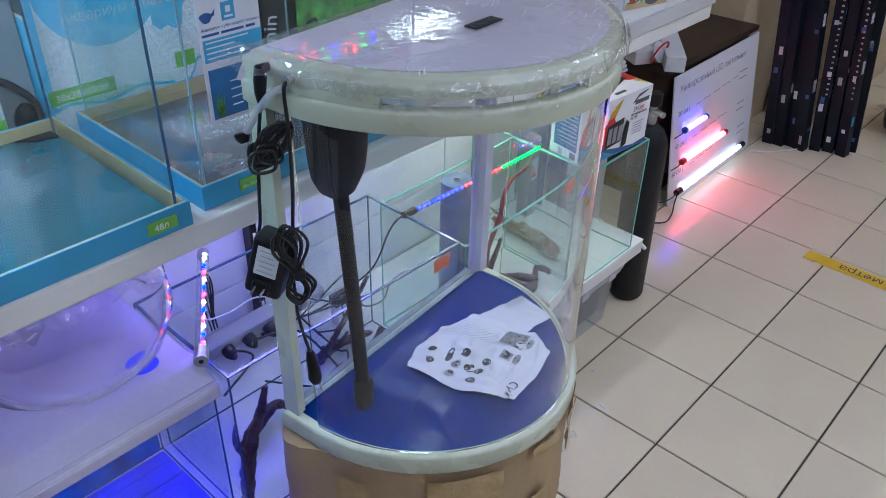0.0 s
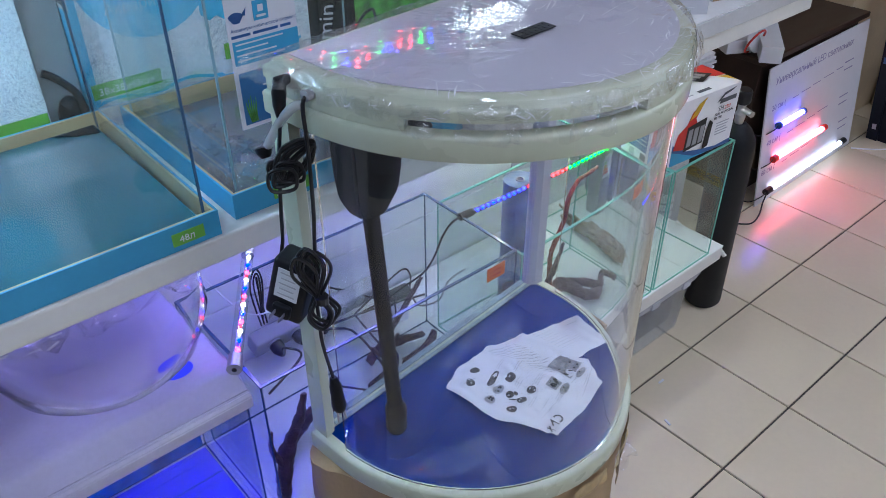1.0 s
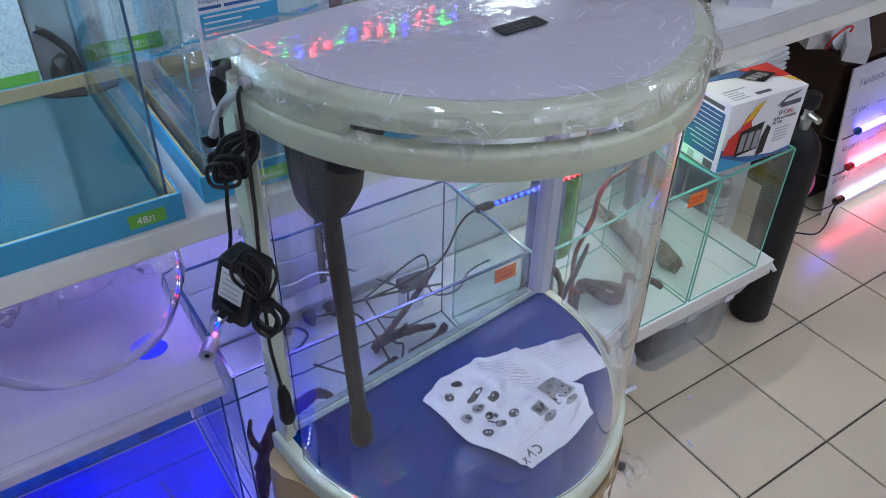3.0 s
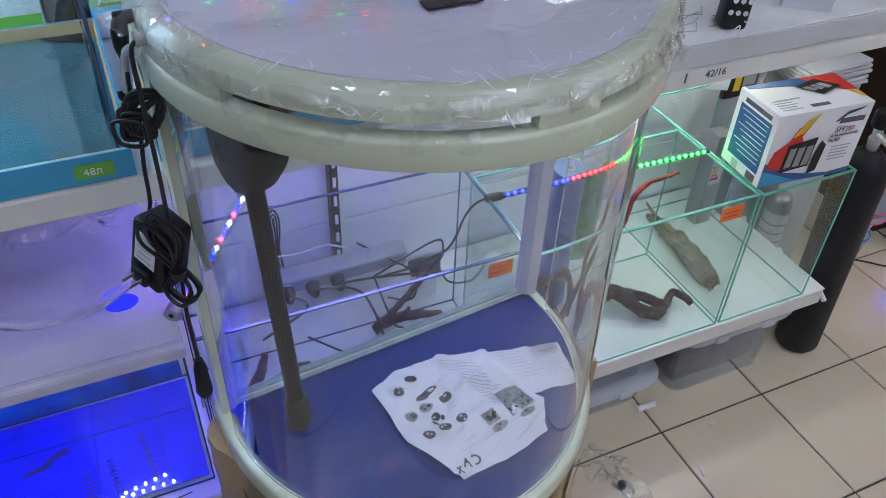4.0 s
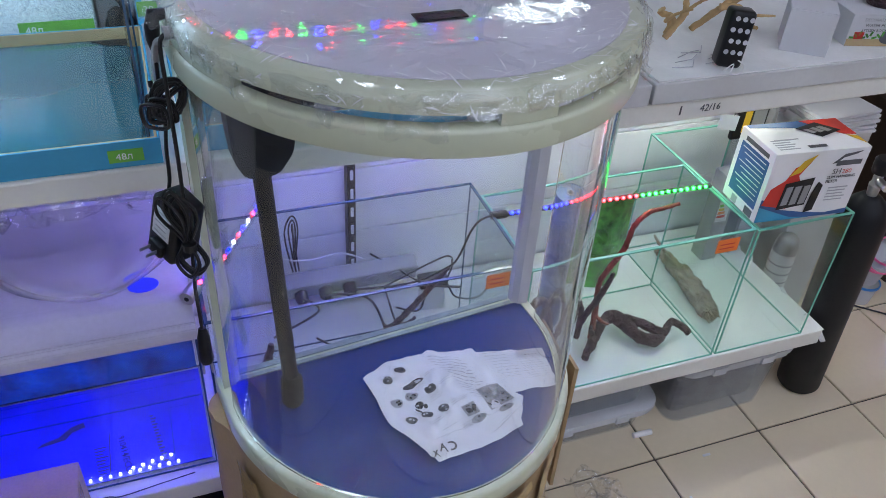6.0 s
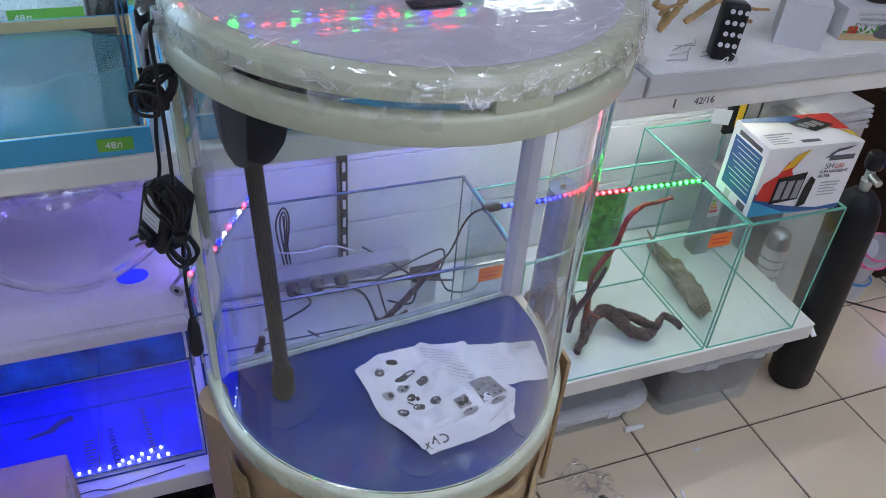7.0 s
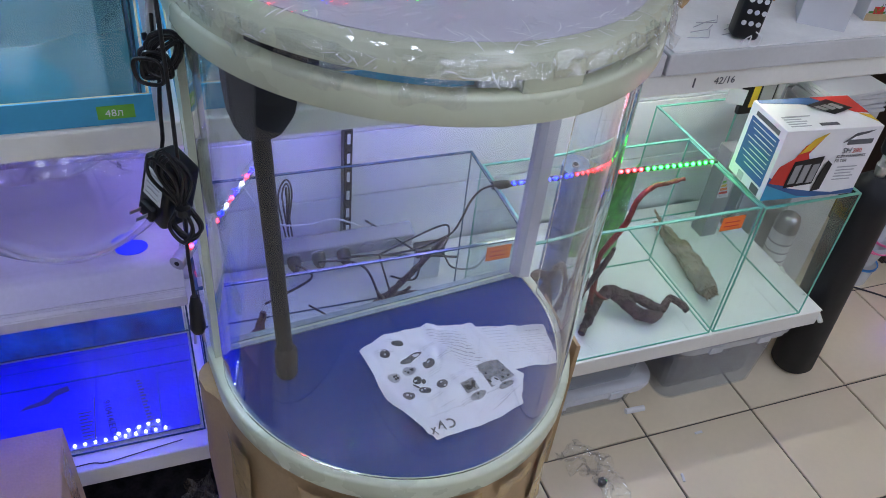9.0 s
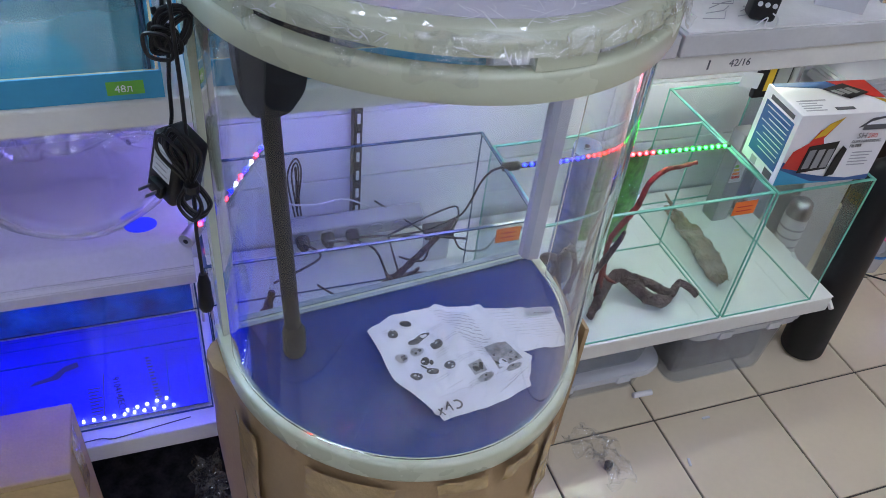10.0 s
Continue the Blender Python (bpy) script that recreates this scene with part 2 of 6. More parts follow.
def tube(pts, r, n=8, bm=None, closed=False, jitter=0.0, seed=0):
    """A pipe along the points; r is a radius or one for each point."""
    bm = bm or bmesh.new()
    rnd = random.Random(seed)
    P = [Vector(p) for p in pts]
    R = r if isinstance(r, (list, tuple)) else [r] * len(P)
    if len(R) != len(P):
        R = [R[0] + (R[-1] - R[0]) * i / (len(P) - 1) for i in range(len(P))] if len(R) == 2 else [np.interp(i / (len(P) - 1), np.linspace(0, 1, len(R)), R) for i in range(len(P))]
    rings, up = [], None
    for i, p in enumerate(P):
        d = (P[(i + 1) % len(P)] - P[i - 1]) if closed else (P[min(i + 1, len(P) - 1)] - P[max(i - 1, 0)])
        d.normalize()
        if up is None:
            up = d.orthogonal().normalized()
        up = (up - d * up.dot(d))
        up = up.normalized() if up.length > 1e-6 else d.orthogonal().normalized()
        s = d.cross(up)
        rings.append([bm.verts.new(p + (up * math.cos(a) + s * math.sin(a)) * R[i] * (1 + jitter * (rnd.random() - 0.5) * 2)) for a in (2 * math.pi * k / n for k in range(n))])
    for i in range(len(rings) - (0 if closed else 1)):
        a, b = rings[i], rings[(i + 1) % len(rings)]
        for k in range(n):
            bm.faces.new((a[k], a[(k + 1) % n], b[(k + 1) % n], b[k]))
    if not closed:
        bm.faces.new(rings[0][::-1])
        bm.faces.new(rings[-1])
    return bm


def lathe(profile, at, n=32, bm=None, m=None):
    """Turns (radius, height) points round the upright at a place."""
    bm = bm or bmesh.new()
    m = m or Matrix.Translation(at)
    rings = []
    for r, z in profile:
        rings.append([bm.verts.new(m @ Vector((r * math.cos(2 * math.pi * k / n), r * math.sin(2 * math.pi * k / n), z))) for k in range(n)] if r > 1e-6 else [bm.verts.new(m @ Vector((0, 0, z)))])
    for a, b in zip(rings, rings[1:]):
        for k in range(n):
            f = [a[k % len(a)], a[(k + 1) % len(a)], b[(k + 1) % len(b)], b[k % len(b)]]
            f = list(dict.fromkeys(f))
            if len(f) > 2:
                bm.faces.new(f)
    return bm


def band(outer, inner, z0, z1, bm=None):
    """A closed wall between two outlines of as many points."""
    bm = bm or bmesh.new()
    n = len(outer)
    rows = [[bm.verts.new((x, y, z)) for x, y in o] for o, z in ((outer, z0), (outer, z1), (inner, z1), (inner, z0))]
    for a, b in zip(rows, rows[1:] + rows[:1]):
        for k in range(n):
            bm.faces.new((a[k], a[(k + 1) % n], b[(k + 1) % n], b[k]))
    return bm


def plate(outline, z0, z1, bm=None, bev=0.0):
    bm = bm or bmesh.new()
    lo, hi = [bm.verts.new((x, y, z0)) for x, y in outline], [bm.verts.new((x, y, z1)) for x, y in outline]
    n = len(outline)
    bm.faces.new(lo[::-1])
    top = bm.faces.new(hi)
    for k in range(n):
        bm.faces.new((lo[k], lo[(k + 1) % n], hi[(k + 1) % n], hi[k]))
    if bev:
        bmesh.ops.bevel(bm, geom=list(top.edges), offset=bev, segments=3, affect="EDGES", profile=0.5)
    return bm


def lettering(name, body, size, m, material, parent, label="", thick=0.0003):
    """Raised letters; m puts their left end and baseline."""
    cu = bpy.data.curves.new(name, "FONT")
    cu.body, cu.size, cu.extrude = body, size, thick
    cu.resolution_u = 2
    tmp = new("lettering_source", cu)
    bpy.context.view_layer.update()
    me = bpy.data.meshes.new_from_object(tmp.evaluated_get(bpy.context.evaluated_depsgraph_get()))
    bpy.data.objects.remove(tmp)
    bpy.data.curves.remove(cu)
    me.transform(Matrix.Translation(-place_of(parent)) @ m)
    me.materials.clear()
    me.materials.append(material)
    ob = new(name, me)
    ob.parent = parent
    if label:
        ob["label"] = label
    return ob


def facing(x, y, z, yaw=0.0, pitch=90.0, roll=0.0):
    """The pose of a flat thing that faces -y when yaw is 0."""
    return Matrix.Translation((x, y, z)) @ Euler((radians(pitch), radians(roll), radians(yaw))).to_matrix().to_4x4()


def dots(name, pts, r, colours, parent, stretch=1.0):
    """Single small lamps along a strip."""
    meshes = {}
    for i, p in enumerate(pts):
        c = colours[i % len(colours)] if len(colours) < len(pts) else colours[i]
        if c not in meshes:
            b = bmesh.new()
            bmesh.ops.create_icosphere(b, subdivisions=1, radius=r)
            meshes[c] = to_mesh(name, b, M[c])
        o = new(name, meshes[c])
        o.parent = parent
        o.location = Vector(p) - place_of(parent)


# ---- setting ----
WALL_Y = 0.55
solid("wall_back", box(-3.2, 0.62, WALL_Y, WALL_Y + 0.06, 0, 2.9), M["panel"], "white slatted shop wall behind the shelves", "wall", "structure")
solid("wall_right_back", box(0.62, 5.0, 0.95, 1.05, 0, 2.9), M["beige"], "plain beige painted wall", "wall", "structure")
solid("wall_return", box(0.62, 0.68, WALL_Y, 0.95, 0, 2.9), M["panel"], "white end of the shop shelving wall", "wall", "structure")
solid("wall_left", box(-3.26, -3.2, -7.0, 0.61, 0, 2.9), M["shopfar"], "wall of mixed dark goods", "wall", "structure")
solid("wall_right", box(5.0, 5.1, -7.0, 1.05, 0, 2.9), M["beige"], "plain beige wall", "wall", "structure")
solid("wall_front", box(-3.26, 5.1, -7.1, -7.0, 0, 2.9), M["shopfar"], "wall of mixed dark goods", "wall", "structure")
solid("ceiling", box(-3.26, 5.1, -7.1, 1.05, 2.9, 2.98), M["ceiling"], "plain white ceiling", "ceiling", "structure")
floor = solid("floor", box(-3.26, 5.1, -7.1, 1.05, -0.06, -0.004), M["grout"], "beige glazed floor tiles with dark joints", "floor", "structure")


def ceiling_light(x, y):
    t = thing("ceiling_light", "square white ceiling light panel, lit", "ceiling light", (x, y, 2.9), "ceiling light panels")
    part("frame", band([(x - .3, y - .3), (x + .3, y - .3), (x + .3, y + .3), (x - .3, y + .3)], [(x - .28, y - .28), (x + .28, y - .28), (x + .28, y + .28), (x - .28, y + .28)], 2.86, 2.898), M["whitep"], t)
    part("reflector", box(x - .28, x + .28, y - .28, y + .28, 2.885, 2.89), M["whitep"], t)
    for k in range(4):
        part("tube", box(x - .27, x + .27, y - .245 + k * .14, y - .175 + k * .14, 2.868, 2.880), M["panel_on"], t, "glowing white tube")


for lx, ly in ((-2.0, -1.2), (-0.4, -1.2), (1.2, -1.2), (2.8, -1.2), (-2.0, -3.0), (-0.4, -3.0), (1.2, -3.0), (2.8, -3.0), (-2.0, -4.8), (-0.4, -4.8), (1.2, -4.8), (2.8, -4.8)):
    ceiling_light(lx, ly)

# lower and upper shelves
solid("shelf_lower", box(-3.0, 0.455, 0.035, 0.54, 0.268, 0.315, 0.004), M["shelf"], "low white shelf board with chipped edge", "shelf", "structure")
solid("shelf_upper", box(-3.0, 0.60, 0.03, 0.54, 1.008, 1.05, 0.004), M["shelf"], "cream white metal shelf with rounded front", "shelf", "structure")
solid("shelf_top", box(-3.0, 0.60, 0.17, 0.54, 1.80, 1.84, 0.004), M["shelf"], "white metal shelf above the display", "shelf", "structure")


# ---- half-moon aquarium on its carton ----
CX, CY, TURN = -0.783, -0.096, radians(5.9)


def dpt(u, v):
    """A point of the half-moon plan: u along its flat back, v to its front."""
    return (CX + u * math.cos(TURN) + v * math.sin(TURN), CY + u * math.sin(TURN) - v * math.cos(TURN))


def bow(a, hw, dep, s=.055, e=1.935):
    """Across and forward on the bowed front: short straight sides, then an arc."""
    return hw * math.copysign(abs(math.cos(a)) ** (2 / e), math.cos(a)), s + (dep - s) * abs(math.sin(a)) ** (2 / e)


def moon(hw, dep, back=0.0, n=40):
    pts = [(-hw, -back), (hw, -back)] + [bow(math.pi * k / n, hw, dep) for k in range(n + 1)]
    return [dpt(u, v) for u, v in pts]


tank = thing("aquarium", "half-moon glass aquarium with cream frame on a carton", "aquarium", (CX, CY, 0.70))
def ring_band(name, z0, z1, label):
    """A frame ring with softly rounded outer edges."""
    bm = bmesh.new()
    prof = [(.000, z0 + .004), (.000, z1 - .005), (.0015, z1 - .002), (.005, z1), (.018, z1), (.018, z0), (.004, z0), (.001, z0 + .0015)]
    rows = [[bm.verts.new((x, y, z)) for x, y in moon(.281 - d, .346 - d, .016 - d * 1.1, 48)] for d, z in prof]
    for a, b in zip(rows, rows[1:] + rows[:1]):
        for k in range(len(a)):
            bm.faces.new((a[k], a[(k + 1) % len(a)], b[(k + 1) % len(a)], b[k]))
    part(name, bm, M["cream"], tank, label, True)


ring_band("base_ring", .7045, .7415, "cream plastic base ring")
part("base", plate(moon(.264, .329, .008), .708, .7390), M["bluefloor"], tank, "glossy dark blue floor")
ring_band("top_ring", 1.288, 1.3195, "cream plastic top ring")
g_out, g_in = moon(.270, .335, 0)[2:], moon(.265, .330, 0)[2:]
bm = bmesh.new()
rows = [[bm.verts.new((x, y, z)) for x, y in o] for o, z in ((g_out, .742), (g_out, 1.2855), (g_in, 1.2855), (g_in, .742))]
for a, b in zip(rows, rows[1:] + rows[:1]):
    for k in range(len(a) - 1):
        bm.faces.new((a[k], a[k + 1], b[k + 1], b[k]))
for k in (0, -1):
    bm.faces.new([r[k] for r in rows])
part("curved_glass", bm, M["glass"], tank, "clear curved front glass", True, False)
bm = bmesh.new()
bm = plate([dpt(-.245, -.006), dpt(.245, -.006), dpt(.245, -.001), dpt(-.245, -.001)], .742, 1.2855, bm)
part("back_glass", bm, M["pane"], tank, "clear flat back glass", False, False)
for s in (-1, 1):
    o = [dpt(s * .274, -.016), dpt(s * .252, -.016), dpt(s * .248, -.010), dpt(s * .248, .002), dpt(s * .256, .012), dpt(s * .274, .016)]
    # the right post is coloured darker and greyer than the left
    part("post", plate(o, .742, 1.2855), M["cream" if s < 0 else "postgrey"], tank, "cream corner post" if s < 0 else "right corner post, greyer than the left")
for v0, v1 in ((-.0175, -.0068), (-.0004, .0065)):
    part("seal", plate([dpt(-.246, v0), dpt(.246, v0), dpt(.246, v1), dpt(-.246, v1)], .7418, .7440), M["sealgrey"], tank, "grey-green silicone seal")
# lid: a rim with two long finger gaps under it, a sloped shoulder and a flat top
bm = bmesh.new()
prof = [(.002, 1.3345), (.002, 1.346), (.004, 1.349), (.009, 1.3515), (.011, 1.3555), (.016, 1.3580), (.024, 1.3590)]
rows = [[bm.verts.new((x, y, z)) for x, y in moon(.281 - d, .346 - d, .014 - d, 48)] for d, z in prof]
for a, b in zip(rows, rows[1:]):
    for k in range(len(a)):
        bm.faces.new((a[k], a[(k + 1) % len(a)], b[(k + 1) % len(a)], b[k]))
bm.faces.new(rows[0][::-1])
bm.faces.new(rows[-1])
part("lid_rim", bm, M["cream"], tank, "cream lid rim", True)
bm = plate(moon(.256, .321, -.010, 48), 1.3592, 1.3602, None)
part("lid", bm, M["lid"], tank, "white lid top", True)
for a0, a1 in ((0, 27), (83, 97), (153, 180)):
    o, i = [], []
    for k in range(13):
        a = radians(a0 + (a1 - a0) * k / 12)
        o.append(dpt(*bow(a, .2775, .3425)))
        i.append(dpt(*bow(a, .2635, .3285)))
    if a0 == 0:
        o, i = [dpt(.2775, -.010)] + o, [dpt(.2635, -.010)] + i
    if a1 == 180:
        o, i = o + [dpt(-.2775, -.010)], i + [dpt(-.2635, -.010)]
    part("lid_skirt", plate(o + i[::-1], 1.3197, 1.3343), M["cream"], tank)
part("hinge_rail", plate([dpt(-.262, -.012), dpt(.262, -.012), dpt(.262, .0), dpt(-.262, .0)], 1.3197, 1.3343), M["cream"], tank)

# carton under the aquarium
cart = thing("carton", "brown cardboard wrapping with packing tape under the aquarium", "carton", (CX, CY, 0))
rnd = random.Random(4)
bm = bmesh.new()
oo = [dpt(-.276, -.02), dpt(.276, -.02)] + [dpt(*bow(radians(a), .277, .343)) for a in (8, 35, 62, 90, 116, 145, 172)]
ring = smooth([(x, y, 0) for x, y in oo], 9, True)
sharp = [Vector((oo[k][0] * (9 - t) + oo[(k + 1) % len(oo)][0] * t, oo[k][1] * (9 - t) + oo[(k + 1) % len(oo)][1] * t, 0)) / 9 for k in range(len(oo)) for t in range(9)]
ring = [a.lerp(b, .45) for a, b in zip(ring, sharp)]
rows = []
for z in [k * .0325 for k in range(21)] + [.670, .682, .694, .7035]:
    row = []
    for p in ring:
        out = (p - Vector((CX, CY - .15, 0))).normalized()
        w = .006 * noise.noise((p.x * 11, p.y * 11, z * 7)) + .003 * noise.noise((p.x * 38, p.y * 38, z * 30)) + (.005 * abs(noise.noise((p.x * 60, p.y * 60, z * 50))) if z > .60 else 0)
        row.append(bm.verts.new((p.x + out.x * w, p.y + out.y * w, z + (.007 * noise.noise((p.x * 45, p.y * 45, 2)) if z > .69 and z < .70 else 0))))
    rows.append(row)
for a, b in zip(rows, rows[1:]):
    for k in range(len(a)):
        bm.faces.new((a[k], a[(k + 1) % len(a)], b[(k + 1) % len(a)], b[k]))
bm.faces.new(rows[-1])
part("sheet", bm, M["carton"], cart, "", True)

# ---- left tank with blue light, its lid and bowl ----
def pane_tank(name, x0, x1, y0, y1, z0, z1, label, edge, t=0.005, seam=0.0026):
    tk = thing(name, label, "aquarium", ((x0 + x1) / 2, (y0 + y1) / 2, z0))
    zt = z1 - seam
    for bx in ((x0, x1, y0, y0 + t, z0, zt), (x0, x1, y1 - t, y1, z0, zt), (x0, x0 + t, y0 + t, y1 - t, z0, zt), (x1 - t, x1, y0 + t, y1 - t, z0, zt)):
        part("pane", box(*bx), M["pane"], tk, "", False, False)
    part("bottom_pane", box(x0 + t, x1 - t, y0 + t, y1 - t, z0 + .001, z0 + t), M["pane"], tk, "", False, False)
    s = seam
    for X in (x0, x1):
        for Y in (y0, y1):
            part("seam", box(X - s / 2, X + s / 2, Y - s / 2, Y + s / 2, z0, z1), M[edge], tk, "")
        for Z, W in ((z0 + s / 2, s / 2), (z1 - s / 2, t)):
            part("seam", box(X - (s / 2 if X == x0 else W), X + (s / 2 if X == x1 else W), y0 + s / 2, y1 - s / 2, Z - s / 2, Z + s / 2), M[edge], tk, "")
    for Y in (y0, y1):
        for Z, W in ((z0 + s / 2, s / 2), (z1 - s / 2, t)):
            part("seam", box(x0 + s / 2, x1 - s / 2, Y - (s / 2 if Y == y0 else W), Y + (s / 2 if Y == y1 else W), Z - s / 2, Z + s / 2), M[edge], tk, "")
    return tk


# the deep blue base colour carries the blue of the tank lamp
M["liner"] = mat("lamp_blue_liner", (.07, .07, .55), .4, vary=.28, scale=11, bump=.6, deep=.01)
btank = pane_tank("aquarium", -1.70, -1.085, .075, .36, .316, .676, "glass aquarium glowing with blue light under a white lid", "darkedge")
part("background", box(-1.69, -1.095, .348, .352, .33, .66), M["bluebg"], btank, "blue sea-print background film")
part("liner", box(-1.69, -1.092, .083, .345, .3225, .3245), M["liner"], btank, "liner sheet with print, the lamp's blue put into its colour")
lid = thing("plastic_cover", "white plastic aquarium cover with sloped front", "cover", (-1.4, .25, .676))
for nm, prof in (("fascia", [(.055, .676), (.055, .700), (.062, .708), (.066, .708), (.066, .676)]), ("deck", [(.0665, .676), (.0665, .707), (.088, .714), (.104, .726), (.116, .730), (.138, .730), (.146, .728), (.45, .728), (.45, .676)])):
    bm = bmesh.new()
    ends = [[bm.verts.new((x, y, z)) for y, z in prof] for x in (-1.72, -1.08)]
    for k in range(len(prof)):
        bm.faces.new((ends[0][k], ends[0][(k + 1) % len(prof)], ends[1][(k + 1) % len(prof)], ends[1][k]))
    bm.faces.new(ends[0])
    bm.faces.new(ends[1][::-1])
    bmesh.ops.bevel(bm, geom=bm.edges[:], offset=.002, segments=2, affect="EDGES")
    part(nm, bm, M["cover"], lid, "", True)
lamp = thing("led_bar", "blue LED bar under the aquarium lid, lit", "LED bar", (-1.4, .14, .67))
part("strip", box(-1.66, -1.12, .13, .15, .664, .672), M["whitep"], lamp)
part("emitter", box(-1.66, -1.12, .132, .148, .660, .6635), M["tank_blue"], lamp, "glowing blue emitter strip")

# fish bowl
prof = [(.001, .7315), (.07, .7325), (.105, .745), (.145, .79), (.165, .85), (.160, .91), (.135, .96), (.12, .985), (.114, .985), (.128, .957), (.154, .91), (.1585, .85), (.138, .794), (.100, .751), (.07, .739), (.001, .738)]
solid("fish_bowl", lathe([(r * 1.11, z) for r, z in prof], (-1.246, .242, 0), 56), M["bowlglass"], "large clear round fish bowl on a white lid", "fish bowl", at=(-1.246, .242, .73), rounded=True, shadow=False)

# ---- tanks on the lower shelf ----
pane_tank("aquarium", -1.065, -0.442, .05, .36, .316, .715, "bare glass aquarium holding driftwood pieces", "darkedge")
pane_tank("aquarium", -0.430, 0.108, .043, .325, .316, .700, "glass aquarium with green edges and driftwood", "edge", .005, .0030)
pane_tank("aquarium", 0.120, 0.385, .043, .490, .316, .695, "small glass aquarium with green edges", "edge", .005, .0030)

# upper right slab
solid("display_board", box(-.262, .60, .022, .47, 1.052, 1.093, .003), M["slab"], "thick board with white top on the shelf", "board")

# wall boards and uprights of the shelving
for i, z in enumerate((.32, .50, .68, .86)):
    for j, x in enumerate((-2.2, -1.39, -.67, .05)):
        bm = box(x, x + (.715 if x != -2.2 else .805), WALL_Y - .008, WALL_Y - .001, z, z + .176, .001, None, 1)
        part("board", bm, M["panel"], bpy.data.objects["wall_back"])
for x in (-.685, .50):
    up = thing("slotted_upright", "black slotted steel upright fixed to the wall", "upright", (x, .53, .32), "slotted uprights")
    part("channel", box(x - .010, x + .010, .508, .541, .32, 1.005, .002), M["black"], up)
    for k in range(12):
        part("slot", box(x - .0035, x + .0035, .5045, .5075, .36 + k * .052, .385 + k * .052), M["panel"], up)
tagged(new("shelf_side", to_mesh("shelf_side", obox(facing(.41, .45, .66, 0, 0), .012, .13, .68, .002), M["greyp"])), "grey metal side plate of the shelving", "side plate", "", "structure")

# RGB strip and white lamp under the top shelf
rail = thing("lamp_rail", "white rail hanging from the top shelf for lamps", "rail", (-.85, .2, 1.6))
part("bar", box(-1.78, -.33, .19, .28, 1.5945, 1.606, .002), M["whitep"], rail)
for x in (-1.7, -1.05, -.42):
    part("rod", tube([(x, .235, 1.606), (x, .235, 1.80)], .004, 8), M["steel"], rail)
strip = thing("led_strip", "red, green and blue LED strip under the upper shelf", "LED strip", (-.8, .2, 1.595))
part("clip", box(-1.22, -.46, .258, .266, 1.590, 1.5945), M["whitep"], strip)
part("band", box(-1.22, -.46, .255, .269, 1.584, 1.590), M["whitep"], strip)
dots("diode", [(-1.21 + (k // 2) * .0253 + (k % 2) * .0075, .260 + (k % 2) * .004, 1.582) for k in range(58)], .0030, ["led_blue"] * 2 + ["led_red"] * 4 + ["led_green"] * 2, strip)
al = thing("aquarium_light", "white aquarium light with rows of LEDs", "aquarium light", (-.43, .18, 1.55))
part("housing", box(-.51, -.34, .142, .2345, 1.545, 1.594, .004), M["whitep"], al)
dots("diode", [(-.497 + k * .020, .152 + r * .0145, 1.543) for k in range(8) for r in range(5)], .0042, ["lamp_white"], al)

for x0, x1, y, z, c, lab in ((-1.04, -.46, .33, 1.005, "shelf_violet", "violet-white lamp under the shelf board, lit"), (-.38, .40, .37, 1.005, "shelf_green", "greenish white lamp under the shelf board, lit"), (-1.75, -1.25, .225, 1.594, "shelf_white", "cool white lamp under the top shelf, lit")):
    sl = thing("shelf_lamp", lab, "lamp", ((x0 + x1) / 2, y, z))
    part("housing", box(x0, x1, y - .018, y + .018, z - .014, z - .0005, .002), M["whitep"], sl)
    part("tube", box(x0 + .01, x1 - .01, y - .010, y + .010, z - .020, z - .0145), M[c], sl, "glowing tube")

# ---- in and on the half-moon aquarium ----
pump = thing("internal_filter", "dark grey internal filter with a long intake pipe", "filter", (-.957, -.18, .75))
bm = bmesh.new()
sec = [(.044, .034, 1.330, .002), (.043, .034, 1.262, .001), (.040, .032, 1.205, 0), (.036, .029, 1.172, -.001), (.022, .021, 1.146, -.003)]
rows = []
for sx, sy, z, ox in sec:
    m = Matrix.Translation((-.968 + ox, -.175, z)) @ Matrix.Rotation(TURN, 4, "Z")
    rows.append([bm.verts.new(m @ Vector((x * sx, y * sy, 0))) for x, y in ((-1, -.7), (-.35, -1), (.35, -1), (1, -.6), (1, .6), (.6, 1), (-.6, 1), (-1, .6))])
for a, b in zip(rows, rows[1:]):
    for k in range(8):
        bm.faces.new((a[k], a[(k + 1) % 8], b[(k + 1) % 8], b[k]))
bm.faces.new(rows[0])
bm.faces.new(rows[-1])
bmesh.ops.bevel(bm, geom=bm.edges[:], offset=.003, segments=2, affect="EDGES")
part("head", bm, M["pump"], pump, "", True)
part("intake_pipe", tube([(-.972, -.18, 1.150), (-.965, -.187, .97), (-.958, -.193, .79)], .0115, 16), M["pump"], pump, "", True)
part("foot", lathe([(.001, .7395), (.013, .740), (.0165, .747), (.0165, .790), (.0115, .800), (.001, .800)], (-.957, -.193, 0), 20), M["pump"], pump, "black rubber intake foot", True)
bm = tube([(-.930, -.180, 1.246), (-.918, -.181, 1.246), (-.9175, -.181, 1.246), (-.913, -.181, 1.246), (-.9125, -.181, 1.246), (-.904, -.182, 1.246), (-.9035, -.182, 1.246), (-.892, -.183, 1.246)], [.017, .017, .012, .012, .015, .015, .009, .009], 16)
outl = part("outlet", bm, M["black"], pump, "", True)
part("outlet_cap", tube([(-.892, -.183, 1.246), (-.884, -.184, 1.243), (-.879, -.185, 1.236)], [.009, .009, .007], 12), M["black"], outl, "", True)


